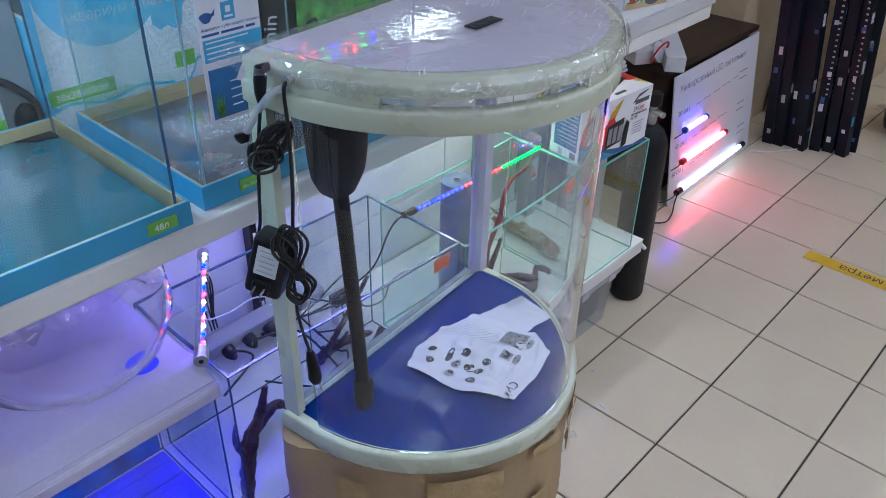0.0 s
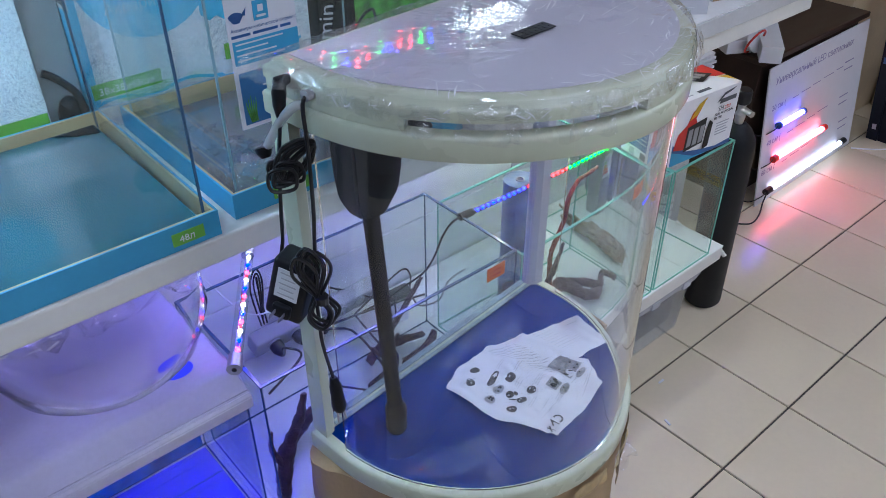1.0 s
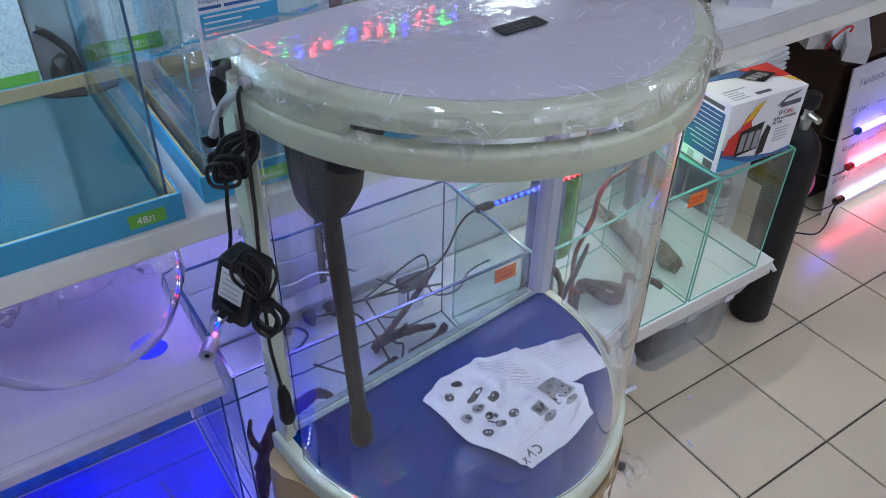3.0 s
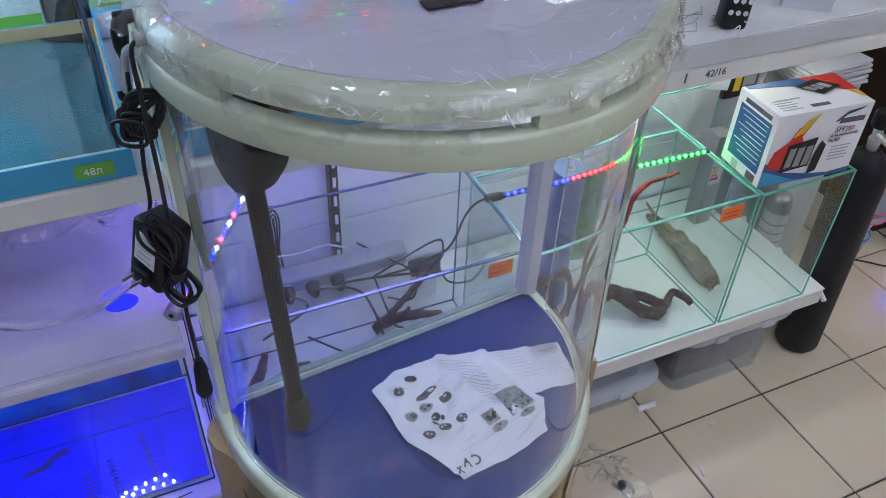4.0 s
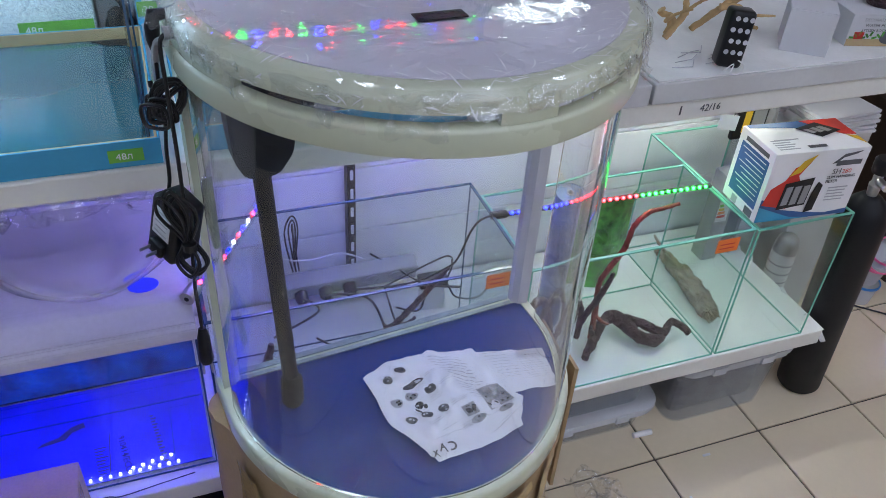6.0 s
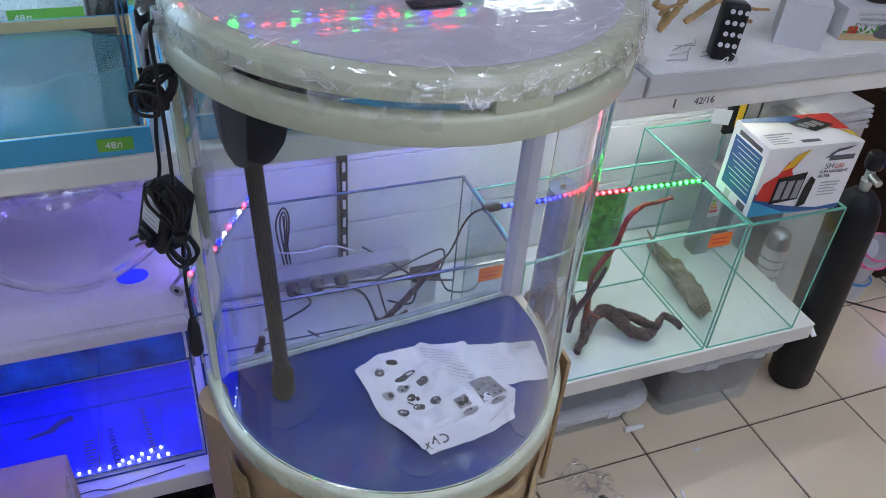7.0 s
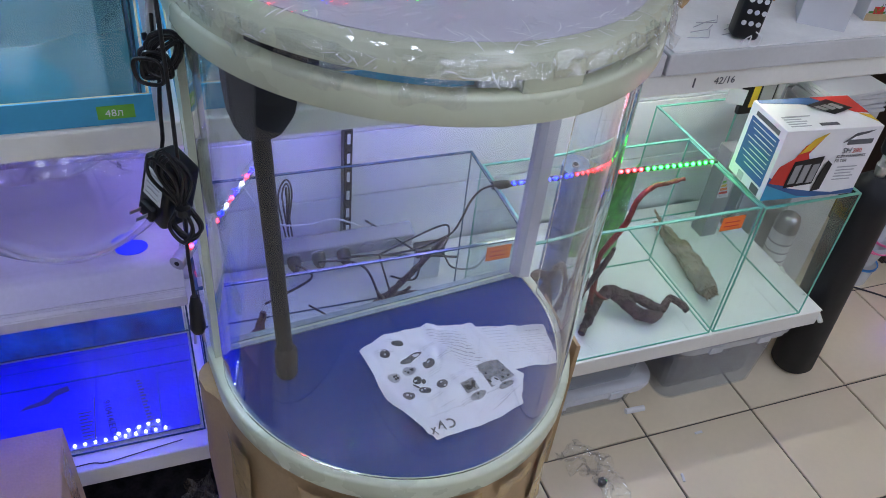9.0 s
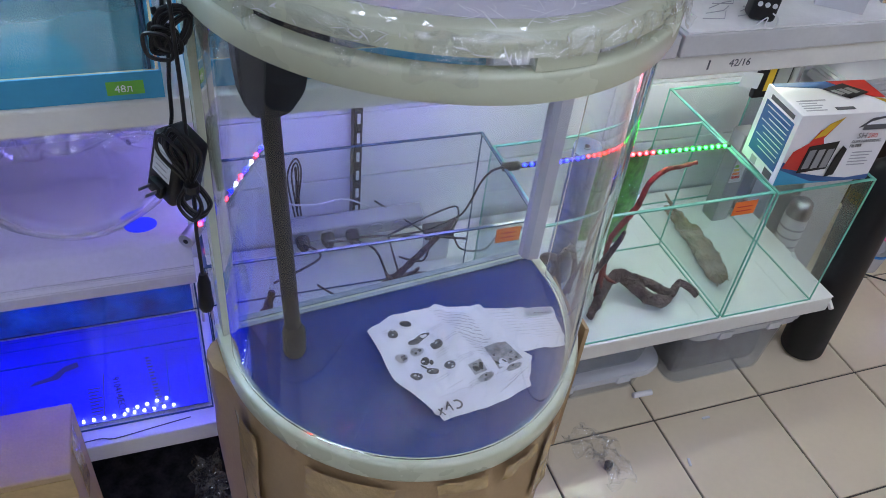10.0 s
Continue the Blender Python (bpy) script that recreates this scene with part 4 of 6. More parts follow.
tray(-1.60, -1.085, .036, .47, "48л", -1.158, "blue printed cardboard tray with green size label")
tray(-1.052, -.56, .055, .46, "38x38x43см", -.985, "blue printed cardboard tray holding a cube aquarium")
bf = solid("plastic_film", scrap("film", ((-1.46, .09, .95), (-1.13, .09, .935), (-1.12, .40, .955), (-1.45, .42, .965)), "", 61, .030), M["bagfilm"], "crumpled clear film lying over the fish bowl", "plastic film", at=(-1.29, .25, .93), shadow=False)
M["paleedge"] = mat("pale_glass_edge", (.20, .34, .38), .3, vary=.2)
# teal of the reflected carton is put into this base colour
M["tealbase"] = mat("teal_base", (.024, .092, .115), .02, bump=0, vary=.12, scale=5, fine=6, spec=0.9, coat=0.25)
# white slivers for the ceiling lights reflected in the bowl film
wr = bmesh.new()
rnd = random.Random(29)
for k in range(70):
    c = Vector((rnd.uniform(-1.43, -1.13), rnd.uniform(.085, .24), rnd.uniform(.945, .975)))
    f, ln, w = rnd.gauss(.05, .25), .008 + .022 * rnd.random(), .0006 + .0010 * rnd.random()
    d, s_ = Vector((math.cos(f), math.sin(f), 0)), Vector((-math.sin(f), math.cos(f), .3))
    rows = [[wr.verts.new(c + d * ln * (j / 3 - .5) - s_ * w), wr.verts.new(c + d * ln * (j / 3 - .5) + Vector((0, 0, w))), wr.verts.new(c + d * ln * (j / 3 - .5) + s_ * w)] for j in range(4)]
    for a, b in zip(rows, rows[1:]):
        for j in (0, 1):
            wr.faces.new((a[j], a[j + 1], b[j + 1], b[j]))
tagged(part("creases", wr, M["crease"], bf, "sharp creases, their glints put in as white", False, False), kind="stuff")
tk1 = pane_tank("aquarium", -1.585, -1.10, .052, .452, 1.056, 1.50, "new rectangular glass aquarium in a blue tray", "darkedge", .005, .0032)
part("base_sheet", box(-1.575, -1.108, .060, .444, 1.075, 1.079), M["tealbase"], tk1, "reflecting base glass, coloured teal for the carton's reflection")
part("inner_flap", plate([(-1.175, .438), (-1.112, .438), (-1.112, .405), (-1.150, .418)], 1.0795, 1.0815), M["black"], tk1, "dark torn corner of the liner")
tk2 = pane_tank("aquarium", -1.038, -.575, .068, .445, 1.056, 1.50, "new cube glass aquarium in a blue tray", "paleedge", .005, .003)
part("base_sheet", box(-1.030, -.583, .076, .437, 1.064, 1.067), mat("grey_base", (.10, .10, .13), .02, bump=0, vary=.15, scale=5, spec=1.0, coat=1.0), tk2, "grey reflecting base glass")
part("plastic_wrap", scrap("wrap", ((-1.03, .08, 1.070), (-.95, .08, 1.072), (-.93, .17, 1.078), (-1.03, .18, 1.070)), "", 3, .02), M["bagfilm"], tk2, "crumpled clear bag", True, False)


M["navyblue"] = mat("deep_blue_print", (.03, .15, .36), .45, vary=.15)


def leaflet_panel():
    x0, x1, z0, z1, y = -1.019, -.915, 1.188, 1.40, .052
    t = thing("poster", "white and blue printed product sheet on the glass", "poster", ((x0 + x1) / 2, y, z0))
    part("sheet", box(x0, x1, y, y + .0012, z0, z1), M["paper"], t)
    part("blue_field", box(x0 + .006, x1, y - .0008, y - .0002, 1.194, 1.270), M["navyblue"], t)
    bm = plate([(x0 + .050, 1.246), (x0 + .062, 1.266), (x1 - .002, 1.268), (x1 - .002, 1.222), (x0 + .072, 1.236)], 0, .0005)
    bmesh.ops.transform(bm, verts=bm.verts, matrix=Matrix.Translation((0, y - .0010, 0)) @ Matrix.Rotation(radians(90), 4, "X"))
    part("pale_swoosh", bm, M["inkp"], t)
    part("blue_band", box(x0 + .004, x1, y - .0008, y - .0002, 1.281, 1.314), M["blueboard"], t)
    part("logo_block", box(x0 + .040, x0 + .062, y - .0008, y - .0002, 1.336, 1.362), M["blueboard"], t)
    part("logo_mark", box(x0 + .047, x0 + .055, y - .0014, y - .0009, 1.347, 1.356), M["paper"], t)
    part("logo_mark", box(x0 + .044, x0 + .058, y - .0014, y - .0009, 1.340, 1.343), M["paper"], t)
    bm = plate([(x0 + .014 + .010 * math.cos(a) * (1 + .2 * math.sin(3 * a)), 1.345 + .0075 * math.sin(a)) for a in (k * math.pi / 8 for k in range(16))], 0, .0005)
    plate([(x0 + .022, 1.347), (x0 + .030, 1.356), (x0 + .028, 1.346)], 0, .0005, bm)
    bmesh.ops.transform(bm, verts=bm.verts, matrix=Matrix.Translation((0, y - .0006, 0)) @ Matrix.Rotation(radians(90), 4, "X"))
    part("printed_fish", bm, M["navy"], t)
    lettering("poster_text", "Аквариум кубической формы с", .0066, facing(x0 + .004, y - .0004, 1.3265), M["navy"], t, "", .0001)
    for k, w in enumerate((.030, .040, .018)):
        part("print_line", box(x0 + .004 + (0, .032, .074)[k], x0 + .004 + (0, .032, .074)[k] + w - .002, y - .0008, y - .0002, 1.3185, 1.3222), M["navy"], t)
    for k in range(4):
        part("print_line", box(x0 + .008, x0 + .080 - .012 * (k % 3), y - .0014, y - .0009, 1.286 + k * .0075, 1.288 + k * .0075), M["inkp"], t)
    for k in range(4):
        part("print_mark", box(x0 + .064, x0 + .070, y - .0014, y - .0009, 1.206 + k * .0125, 1.2135 + k * .0125), M["paper" if k < 3 else "red"], t)
        part("print_line", box(x0 + .040, x0 + .058, y - .0014, y - .0009, 1.208 + k * .0125, 1.2100 + k * .0125), M["paper"], t)
    for k in range(5):
        part("printed_leaf", tube([(x0 + .016 + .002 * k, y - .0012, 1.197), (x0 + .012 + .003 * k, y - .0012, 1.215), (x0 + .010 + .004 * k, y - .0012, 1.228 + .004 * (k % 3))], [.0016, .0012, .0004], 5), M["leafprint"], t)


leaflet_panel()


def aquarium_carton(x0, x1, y0, y1, z1, txt, gx, label, gz=1.078):
    t = thing("aquarium_carton", label, "carton", ((x0 + x1) / 2, (y0 + y1) / 2, 1.051))
    part("box", box(x0, x1, y0, y1, 1.051, z1, .002), M["pattern"], t, "white carton with line drawings of fish")
    part("side_band", box(x0 - .002, x0 + .010, y0 - .0015, y1 - .01, 1.053, z1 - .002), M["cyan"], t, "cyan printed edge")
    part("green_band", box(gx, gx + .125, y0 - .0035, y0 - .0018, gz, gz + .027), M["green"], t, "green size band")
    lettering("band_text", txt, .019, facing(gx + .010, y0 - .0040, gz + .006), M["whitep"], t)
    return t


ca = aquarium_carton(-1.62, -1.162, .486, .538, 1.52, "48л", -1.29, "white and green aquarium carton standing behind a tank")
cb = aquarium_carton(-1.088, -.64, .472, .538, 1.52, "38x38x43см", -1.088, "white aquarium carton with blue circle standing behind glass", 1.108)
def on_carton(name, pts, y, material, label=""):
    bm = plate(pts, 0, .0010)
    bmesh.ops.transform(bm, verts=bm.verts, matrix=Matrix.Translation((0, y, 0)) @ Matrix.Rotation(radians(90), 4, "X"))
    return part(name, bm, M[material], cb if y < .48 else ca, label)


on_carton("printed_circle", [(-.955 + .125 * math.cos(k * math.pi / 20), 1.318 + .125 * math.sin(k * math.pi / 20)) for k in range(40)], .4715, "cyan", "large cyan printed circle")
lettering("carton_text", "Аквариум с пано", .026, facing(-1.036, .4698, 1.246), M["inkp"], cb)
on_carton("printed_splash", [(-.865, 1.50), (-.868, 1.21), (-.852, 1.196), (-.838, 1.203), (-.822, 1.192), (-.806, 1.198), (-.800, 1.235), (-.782, 1.250), (-.776, 1.285), (-.752, 1.290), (-.740, 1.50)], .4710, "cyan", "cyan printed splash")
wave = [(-1.085 + .012 * k, 1.100 + .006 * math.sin(k * .55) + (.022 if k > 24 else 0) - (.012 if 20 < k < 24 else 0)) for k in range(36)]
on_carton("printed_wave", wave + [(x, z - .006) for x, z in wave[::-1]], .4705, "cyan", "thin cyan printed wave")
on_carton("lower_field", [(x, z - .0062) for x, z in wave] + [(-.665, 1.053), (-1.085, 1.053)], .4706, "inkp", "pale grey printed lower field")
part("green_band", box(-.832, -.790, .469, .4715, 1.116, 1.146), M["green"], cb)
on_carton("printed_circle", [(-1.30 + .085 * math.cos(k * math.pi / 14), 1.30 + .085 * math.sin(k * math.pi / 14)) for k in range(28)], .4855, "cyan", "cyan printed circle")
for k in range(16):  # bar code on the cyan edge
    part("barcode", box(-1.0915, -1.0905, .476 + .0032 * k, .476 + .0032 * k + (.0012 if k % 3 else .0022), 1.27, 1.325), M["ink"], cb)
part("barcode_field", box(-1.0905, -1.0901, .473, .529, 1.262, 1.333), M["paper"], cb)
# backing added to darken the gap, as the wall behind is white
solid("narrow_carton", box(-1.158, -1.092, .515, .538, 1.051, 1.50, .002), M["greyp"], "added grey backing that darkens the gap between two printed cartons", "carton", at=(-1.125, .525, 1.051))
blob = thing("black_pouch", "crumpled black pouch with a coiled hose", "pouch", (-1.118, .49, 1.051))
bm = bmesh.new()
bmesh.ops.create_icosphere(bm, subdivisions=3, radius=1, matrix=Matrix.Translation((-1.120, .492, 1.085)) @ Matrix.Diagonal((.026, .018, .036, 1)))
for v in bm.verts:
    v.co += v.normal * .008 * noise.noise(v.co * 60)
    v.co.z = max(v.co.z, 1.0515)
part("body", bm, M["black"], blob, "", True)
solid("filter_hose", tube(smooth([(-1.150, .505, 1.165), (-1.13, .50, 1.150), (-1.108, .485, 1.120), (-1.112, .476, 1.080), (-1.140, .478, 1.064)], 6), .007, 10), M["black"], "black corrugated filter hose between cartons", "hose", at=(-1.13, .5, 1.05), rounded=True)
# plant scene carton and black filter behind the aquarium
pc = thing("plant_carton", "dark carton printed with green water plants", "carton", (-.33, .51, 1.051))
part("box", box(-.61, -.04, .485, .538, 1.051, 1.42, .002), M["black"], pc)
part("plant_print", box(-.52, -.05, .482, .4845, 1.06, 1.38), M["leafprint"], pc, "printed water plants")
lettering("carton_text", "min", .05, facing(-.585, .4838, 1.09, 0, 90, -80), M["paper"], pc)
rl = thing("small_pump", "small black pump with cable on the shelf", "pump", (-.55, .42, 1.051))
part("body", box(-.58, -.52, .39, .44, 1.051, 1.095, .008), M["black"], rl, "", True)
cable("cable", [(-.56, .41, 1.095), (-.575, .40, 1.14), (-.545, .39, 1.17), (-.52, .41, 1.13), (-.51, .43, 1.06)], .003, rl)

# ---- lower shelf: lamps, sockets, wood ----
tubeled = thing("led_tube", "clear LED tube with pink, white and blue diodes, lit", "LED tube", (-1.02, .25, .74))
ta, tb = Vector((-1.088, .092, .741)), Vector((-.915, .345, .762))
part("clear_sleeve", tube([ta.lerp(tb, .08), tb], .0115, 16), M["pane"], tubeled, "clear sleeve", True, False)
part("carrier", tube([ta.lerp(tb, .06) + Vector((0, 0, -.005)), tb + Vector((0, 0, -.005))], .005, 6), M["greyp"], tubeled)
part("end_cap", tube([ta, ta.lerp(tb, .10)], .0135, 20), M["steel"], tubeled, "grey metal end cap", True)
part("cap_hole", tube([ta - (tb - ta) * .004, ta + (tb - ta) * .004], .0045, 12), M["black"], tubeled)
part("end_cap", tube([tb, tb + (tb - ta) * .05], .0125, 20), M["steel"], tubeled, "", True)
dots("diode", [ta.lerp(tb, .14 + k * .075) + Vector((.003, -.002, .004)) for k in range(12)], .0047, ["led_pink", "led_violet", "led_white"], tubeled)

strip2 = thing("led_strip", "LED strip with blue, red and green diodes, lit", "LED strip", (-.16, .21, .706))
sa, sb = Vector((-.415, .225, .714)), Vector((.100, .208, .712))
part("carrier", obox(Matrix.Translation((sa + sb) / 2) @ Matrix.Rotation(math.atan2(sb.y - sa.y, sb.x - sa.x), 4, "Z"), (sb - sa).length, .011, .007, .001), M["slotgrey"], strip2)
dots("diode", [sa.lerp(sb, .03 + k / 31) + Vector((0, -.0055, .0035)) for k in range(30)], .0045, ["led_blue"] * 10 + ["led_red"] * 9 + ["led_green"] * 11, strip2)
part("plug", tube([sa + Vector((-.032, .002, -.001)), sa + Vector((.004, 0, 0))], .0095, 12), M["black"], strip2, "", True)
cable("cable", [sa + Vector((-.03, .002, 0)), (-.468, .235, .70), (-.482, .25, .66), (-.488, .27, .60), (-.490, .31, .53), (-.505, .37, .46), (-.54, .41, .41), (-.60, .43, .39)], .0026, strip2)

# power strip against the wall
ps = thing("power_strip", "grey five-way power strip fixed low on the wall", "power strip", (-.71, .51, .37))
pm = Matrix.Translation((-.70, .492, .395)) @ Euler((radians(20), 0, radians(0))).to_matrix().to_4x4()
psb = part("body", obox(pm, .36, .045, .055, .006, None, 3), M["greyp"], ps, "", True)
for k in range(5):
    x = -.13 + k * .062
    bm = lathe([(.019, 0), (.021, .002), (.021, .004), (.016, .004), (.016, .001), (.001, .001)], (0, 0, 0), 20, None, pm @ Matrix.Translation((x, -.0225, .004)) @ Matrix.Rotation(radians(90), 4, "X"))
    part("socket", bm, M["greyp"], psb, "", True)
for k in (0, 1, 2):
    x = -.13 + k * .062
    pl = part("plug", lathe([(.001, .04), (.006, .04), (.010, .034), (.017, .022), (.0175, .003), (.001, .003)], (0, 0, 0), 16, None, pm @ Matrix.Translation((x, -.0225, .004)) @ Matrix.Rotation(radians(90), 4, "X")), M["black"], ps, "black round plug", True)
    e = pm @ Vector((x, -.062, .004))
    ex = ((-.80, .40, .38), (-.67, .38, .40), (-.58, .40, .41))[k]
    ex2 = ((-.92, .35, .37), (-.66, .22, .345), (-.44, .37, .40))[k]
    cable("cable", [e, e + Vector((0, -.01, .03)), ex, ex2], .003, ps)
for pos, rz, sx in (((-.675, .24, .336), 8, .085), ((-.50, .41, .405), -6, .075)):
    a = thing("power_brick", "small black inline power supply", "power supply", (pos[0], pos[1], .316))
    part("body", obox(Matrix.Translation(pos) @ Euler((0, radians(-4), radians(rz))).to_matrix().to_4x4(), sx, .036, .028, .005, None, 3), M["black"], a, "", True)
    d = Matrix.Rotation(radians(rz), 3, "Z") @ Vector((sx / 2, 0, 0))
    cable("cable", [Vector(pos) + d, Vector(pos) + d * 1.5 + Vector((0, .02, .03)), Vector(pos) + d * 1.4 + Vector((-.01, .05, .03)), (-.62, .44, .385)], .0026, a)
    cable("cable", [Vector(pos) - d, Vector(pos) - d * 1.7 + Vector((0, .04, .0)), Vector(pos) - d * 2.3 + Vector((-.05, .10, .03))], .0026, a)
    if pos[0] > -.6:
        part("rest", box(pos[0] - .03, pos[0] + .03, pos[1] - .012, pos[1] + .025, .316, .392, .004), M["whitep"], a, "white block under it")
wire = thing("loose_cable", "thin dark cable looped over the shelf", "cable", (-.45, .4, .32))
cable("cable", [(-.60, .40, .345), (-.55, .36, .36), (-.52, .39, .42), (-.47, .40, .40), (-.44, .39, .35), (-.38, .38, .345), (-.33, .40, .37), (-.25, .42, .36)], .0026, wire)
wire = thing("loose_cable", "thin white cable hanging along the wall", "cable", (-.7, .5, .4))
cable("cable", [(-.95, .51, .62), (-.88, .49, .50), (-.80, .49, .47), (-.72, .49, .475), (-.66, .48, .45)], .0022, wire, "whitep")
wire = thing("loose_cable", "grey cable bundle tied on the wall", "cable", (-.82, .5, .45))
for k in range(3):
    cable("loop", [(-.84 + .008 * k, .505, .43), (-.855 + .01 * k, .50, .55), (-.835, .50, .60 - .012 * k), (-.822 - .006 * k, .50, .56), (-.836, .50, .45)], .0022, wire)
wire = thing("ceiling_cable", "thin grey cable sloping across the wall", "cable", (-.5, .53, .7))
cable("cable", [(-.52, .535, .93), (-.42, .53, .80), (-.30, .53, .74), (-.05, .53, .72), (.15, .53, .78)], .0020, wire, "greyp")
for k in range(3):
    wc = thing("wire_coil", "coiled grey wire hanging under the shelf", "wire", (-.06 + k * .13, .45, .90), "hanging wire coils")
    for j in range(3):
        c = Vector((-.06 + k * .13, .45 + j * .004, .955 - j * .004))
        part("loop", tube([c + Vector((.045 * math.cos(a), 0, .05 * math.sin(a))) for a in (i * math.pi / 12 for i in range(24))], .0018, 6, None, True), M["greyp"], wc)


def wood(name, runs, label, mat_="wood", cat="driftwood", seed=0, at=None, rough=.35):
    t = thing(name, label, cat, at or runs[0][0][0])
    for i, (pts, r) in enumerate(runs):
        P = smooth(pts, 12)
        bm = tube(P, r, 14, None, False, .06, seed + i)
        bm.normal_update()
        mean = sum(r) / len(r)
        for v in bm.verts:
            q = v.co * (.9 / mean) + Vector((seed, i, 0))
            v.co += v.normal * mean * rough * (noise.noise(q) + .5 * noise.noise(q * 2.7))
        part("trunk" if i == 0 else "branch", bm, M[mat_], t, "", True)
    return t


wood("driftwood", [([(-.214, .108, .332), (-.198, .125, .338), (-.165, .155, .345), (-.128, .186, .356), (-.094, .196, .362), (-.075, .168, .358), (-.055, .125, .346), (-.025, .112, .342), (.004, .118, .340)], [.008, .010, .011, .013, .017, .018, .016, .014, .010]),
                   ([(-.09, .19, .362), (-.055, .165, .366), (-.022, .135, .360), (.012, .122, .346), (.036, .138, .350), (.055, .142, .352), (.072, .120, .346), (.080, .104, .340)], [.011, .012, .012, .011, .009, .009, .009, .008]),
                   ([(-.045, .118, .344), (-.03, .104, .340), (-.006, .108, .338), (.012, .118, .338)], [.013, .012, .010, .006]),
                   ([(-.165, .155, .345), (-.172, .166, .362), (-.168, .172, .374)], [.008, .006, .003])], "twisted dark brown driftwood branch in the tank", seed=2)
wood("red_twig", [([(-.165, .17, .330), (-.163, .18, .42), (-.168, .18, .50), (-.144, .182, .547), (-.119, .182, .592), (-.107, .182, .654), (-.073, .182, .686), (-.035, .182, .690), (.0, .18, .697)], [.008, .007, .006, .007, .0065, .006, .0055, .005, .004]),
                  ([(-.163, .18, .40), (-.15, .16, .39), (-.135, .15, .385)], [.005, .004, .002])], "reddish brown twig standing in the tank", "redwood", "twig", seed=5)
wood("driftwood", [([(-.36, .17, .328), (-.345, .18, .40), (-.31, .20, .452), (-.27, .20, .44), (-.245, .19, .37), (-.24, .18, .330)], [.010, .011, .012, .011, .010, .008]),
                   ([(-.29, .17, .328), (-.285, .19, .39), (-.245, .20, .45), (-.215, .20, .46), (-.195, .19, .40), (-.20, .18, .330)], [.009, .010, .009, .009, .008, .007]),
                   ([(-.26, .15, .330), (-.21, .16, .41), (-.175, .15, .50), (-.165, .14, .56)], [.009, .008, .007, .004])], "branching spider wood with arching roots", seed=9)
wood("driftwood", [([(-.665, .320, .332), (-.63, .325, .345), (-.575, .315, .352), (-.50, .305, .340)], [.010, .014, .011, .007]),
                   ([(-.645, .320, .345), (-.60, .315, .40), (-.55, .305, .47), (-.505, .30, .53)], [.009, .008, .007, .005]),
                   ([(-.64, .315, .345), (-.655, .305, .375), (-.665, .30, .395)], [.007, .006, .003]),
                   ([(-.62, .315, .350), (-.60, .30, .38), (-.585, .295, .40)], [.007, .005, .003])], "dark driftwood root with a long straight branch", seed=12)
wood("driftwood", [([(-.60, .25, .336), (-.53, .255, .345), (-.49, .27, .37)], [.016, .014, .008]), ([(-.54, .25, .345), (-.51, .22, .34), (-.48, .21, .335)], [.010, .008, .006])], "short dark piece of driftwood", seed=15)
wood("driftwood", [([(-1.045, .09, .330), (-1.03, .10, .40), (-1.00, .11, .47), (-.965, .12, .52), (-.95, .12, .57)], [.012, .016, .013, .010, .005]),
                   ([(-1.02, .10, .42), (-1.04, .11, .48), (-1.035, .11, .53)], [.008, .006, .003])], "dark upright driftwood leaning in the tank", seed=18)
wood("driftwood", [([(-.98, .20, .335), (-.93, .22, .36), (-.86, .24, .37), (-.82, .24, .34)], [.014, .016, .012, .008]), ([(-.92, .22, .36), (-.90, .20, .40), (-.87, .19, .43)], [.009, .007, .004])], "low forked driftwood piece", seed=21)
lg = wood("cork_log", [([(.170, .145, .345), (.180, .20, .346), (.190, .27, .346), (.197, .34, .342), (.200, .40, .336), (.203, .455, .328)], [.022, .027, .024, .022, .015, .006]),
                       ([(.200, .38, .345), (.192, .43, .362), (.190, .46, .375)], [.008, .005, .002])], "weathered grey-brown log lying in the tank", "cork", "log", seed=24, rough=.55)
for k in range(9):
    a = k * .7
    part("fibre", tube([(.170 + .012 * math.cos(a), .146, .346 + .012 * math.sin(a)), (.168 + .020 * math.cos(a), .128 + .004 * (k % 3), .346 + .017 * math.sin(a))], [.005, .0015], 5), M["cork"], lg)
part("price_sticker", obox(Matrix.Translation((.262, .36, .3235)) @ Matrix.Rotation(.2, 4, "Z"), .022, .016, .001), M["paper"], lg, "small white price sticker")

# roll, poster, tags
rollt = thing("background_roll", "upright roll of blue film for aquarium walls", "roll", (-.205, .27, .316))
part("roll", lathe([(.012, .322), (.043, .322), (.043, .700), (.012, .700), (.012, .322)], (-.205, .27, 0), 32), M["roll"], rollt, "", True)
part("core", lathe([(.008, .323), (.0115, .323), (.0115, .702), (.008, .702), (.008, .323)], (-.205, .27, 0), 20), M["greyp"], rollt, "grey cardboard core", True)
bm = bmesh.new()
lo, hi = [], []
for k in range(15):
    a = k / 14
    x, y = -.105 + .140 * a, .385 - .03 * math.sin(a * math.pi)
    for lst, z in ((lo, .317), (hi, .60)):
        lst.append((bm.verts.new((x, y, z)), bm.verts.new((x, y + .0015, z))))
for k in range(14):
    for s in (0, 1):
        bm.faces.new((lo[k][s], lo[k + 1][s], hi[k + 1][s], hi[k][s]))
    bm.faces.new((hi[k][0], hi[k + 1][0], hi[k + 1][1], hi[k][1]))
for k in (0, 14):
    bm.faces.new((lo[k][0], hi[k][0], hi[k][1], lo[k][1]))
ppo = thing("plant_poster", "curled poster printed with green plants", "poster", (0, .45, .317))
part("sheet", bm, M["leafprint"], ppo, "", True)
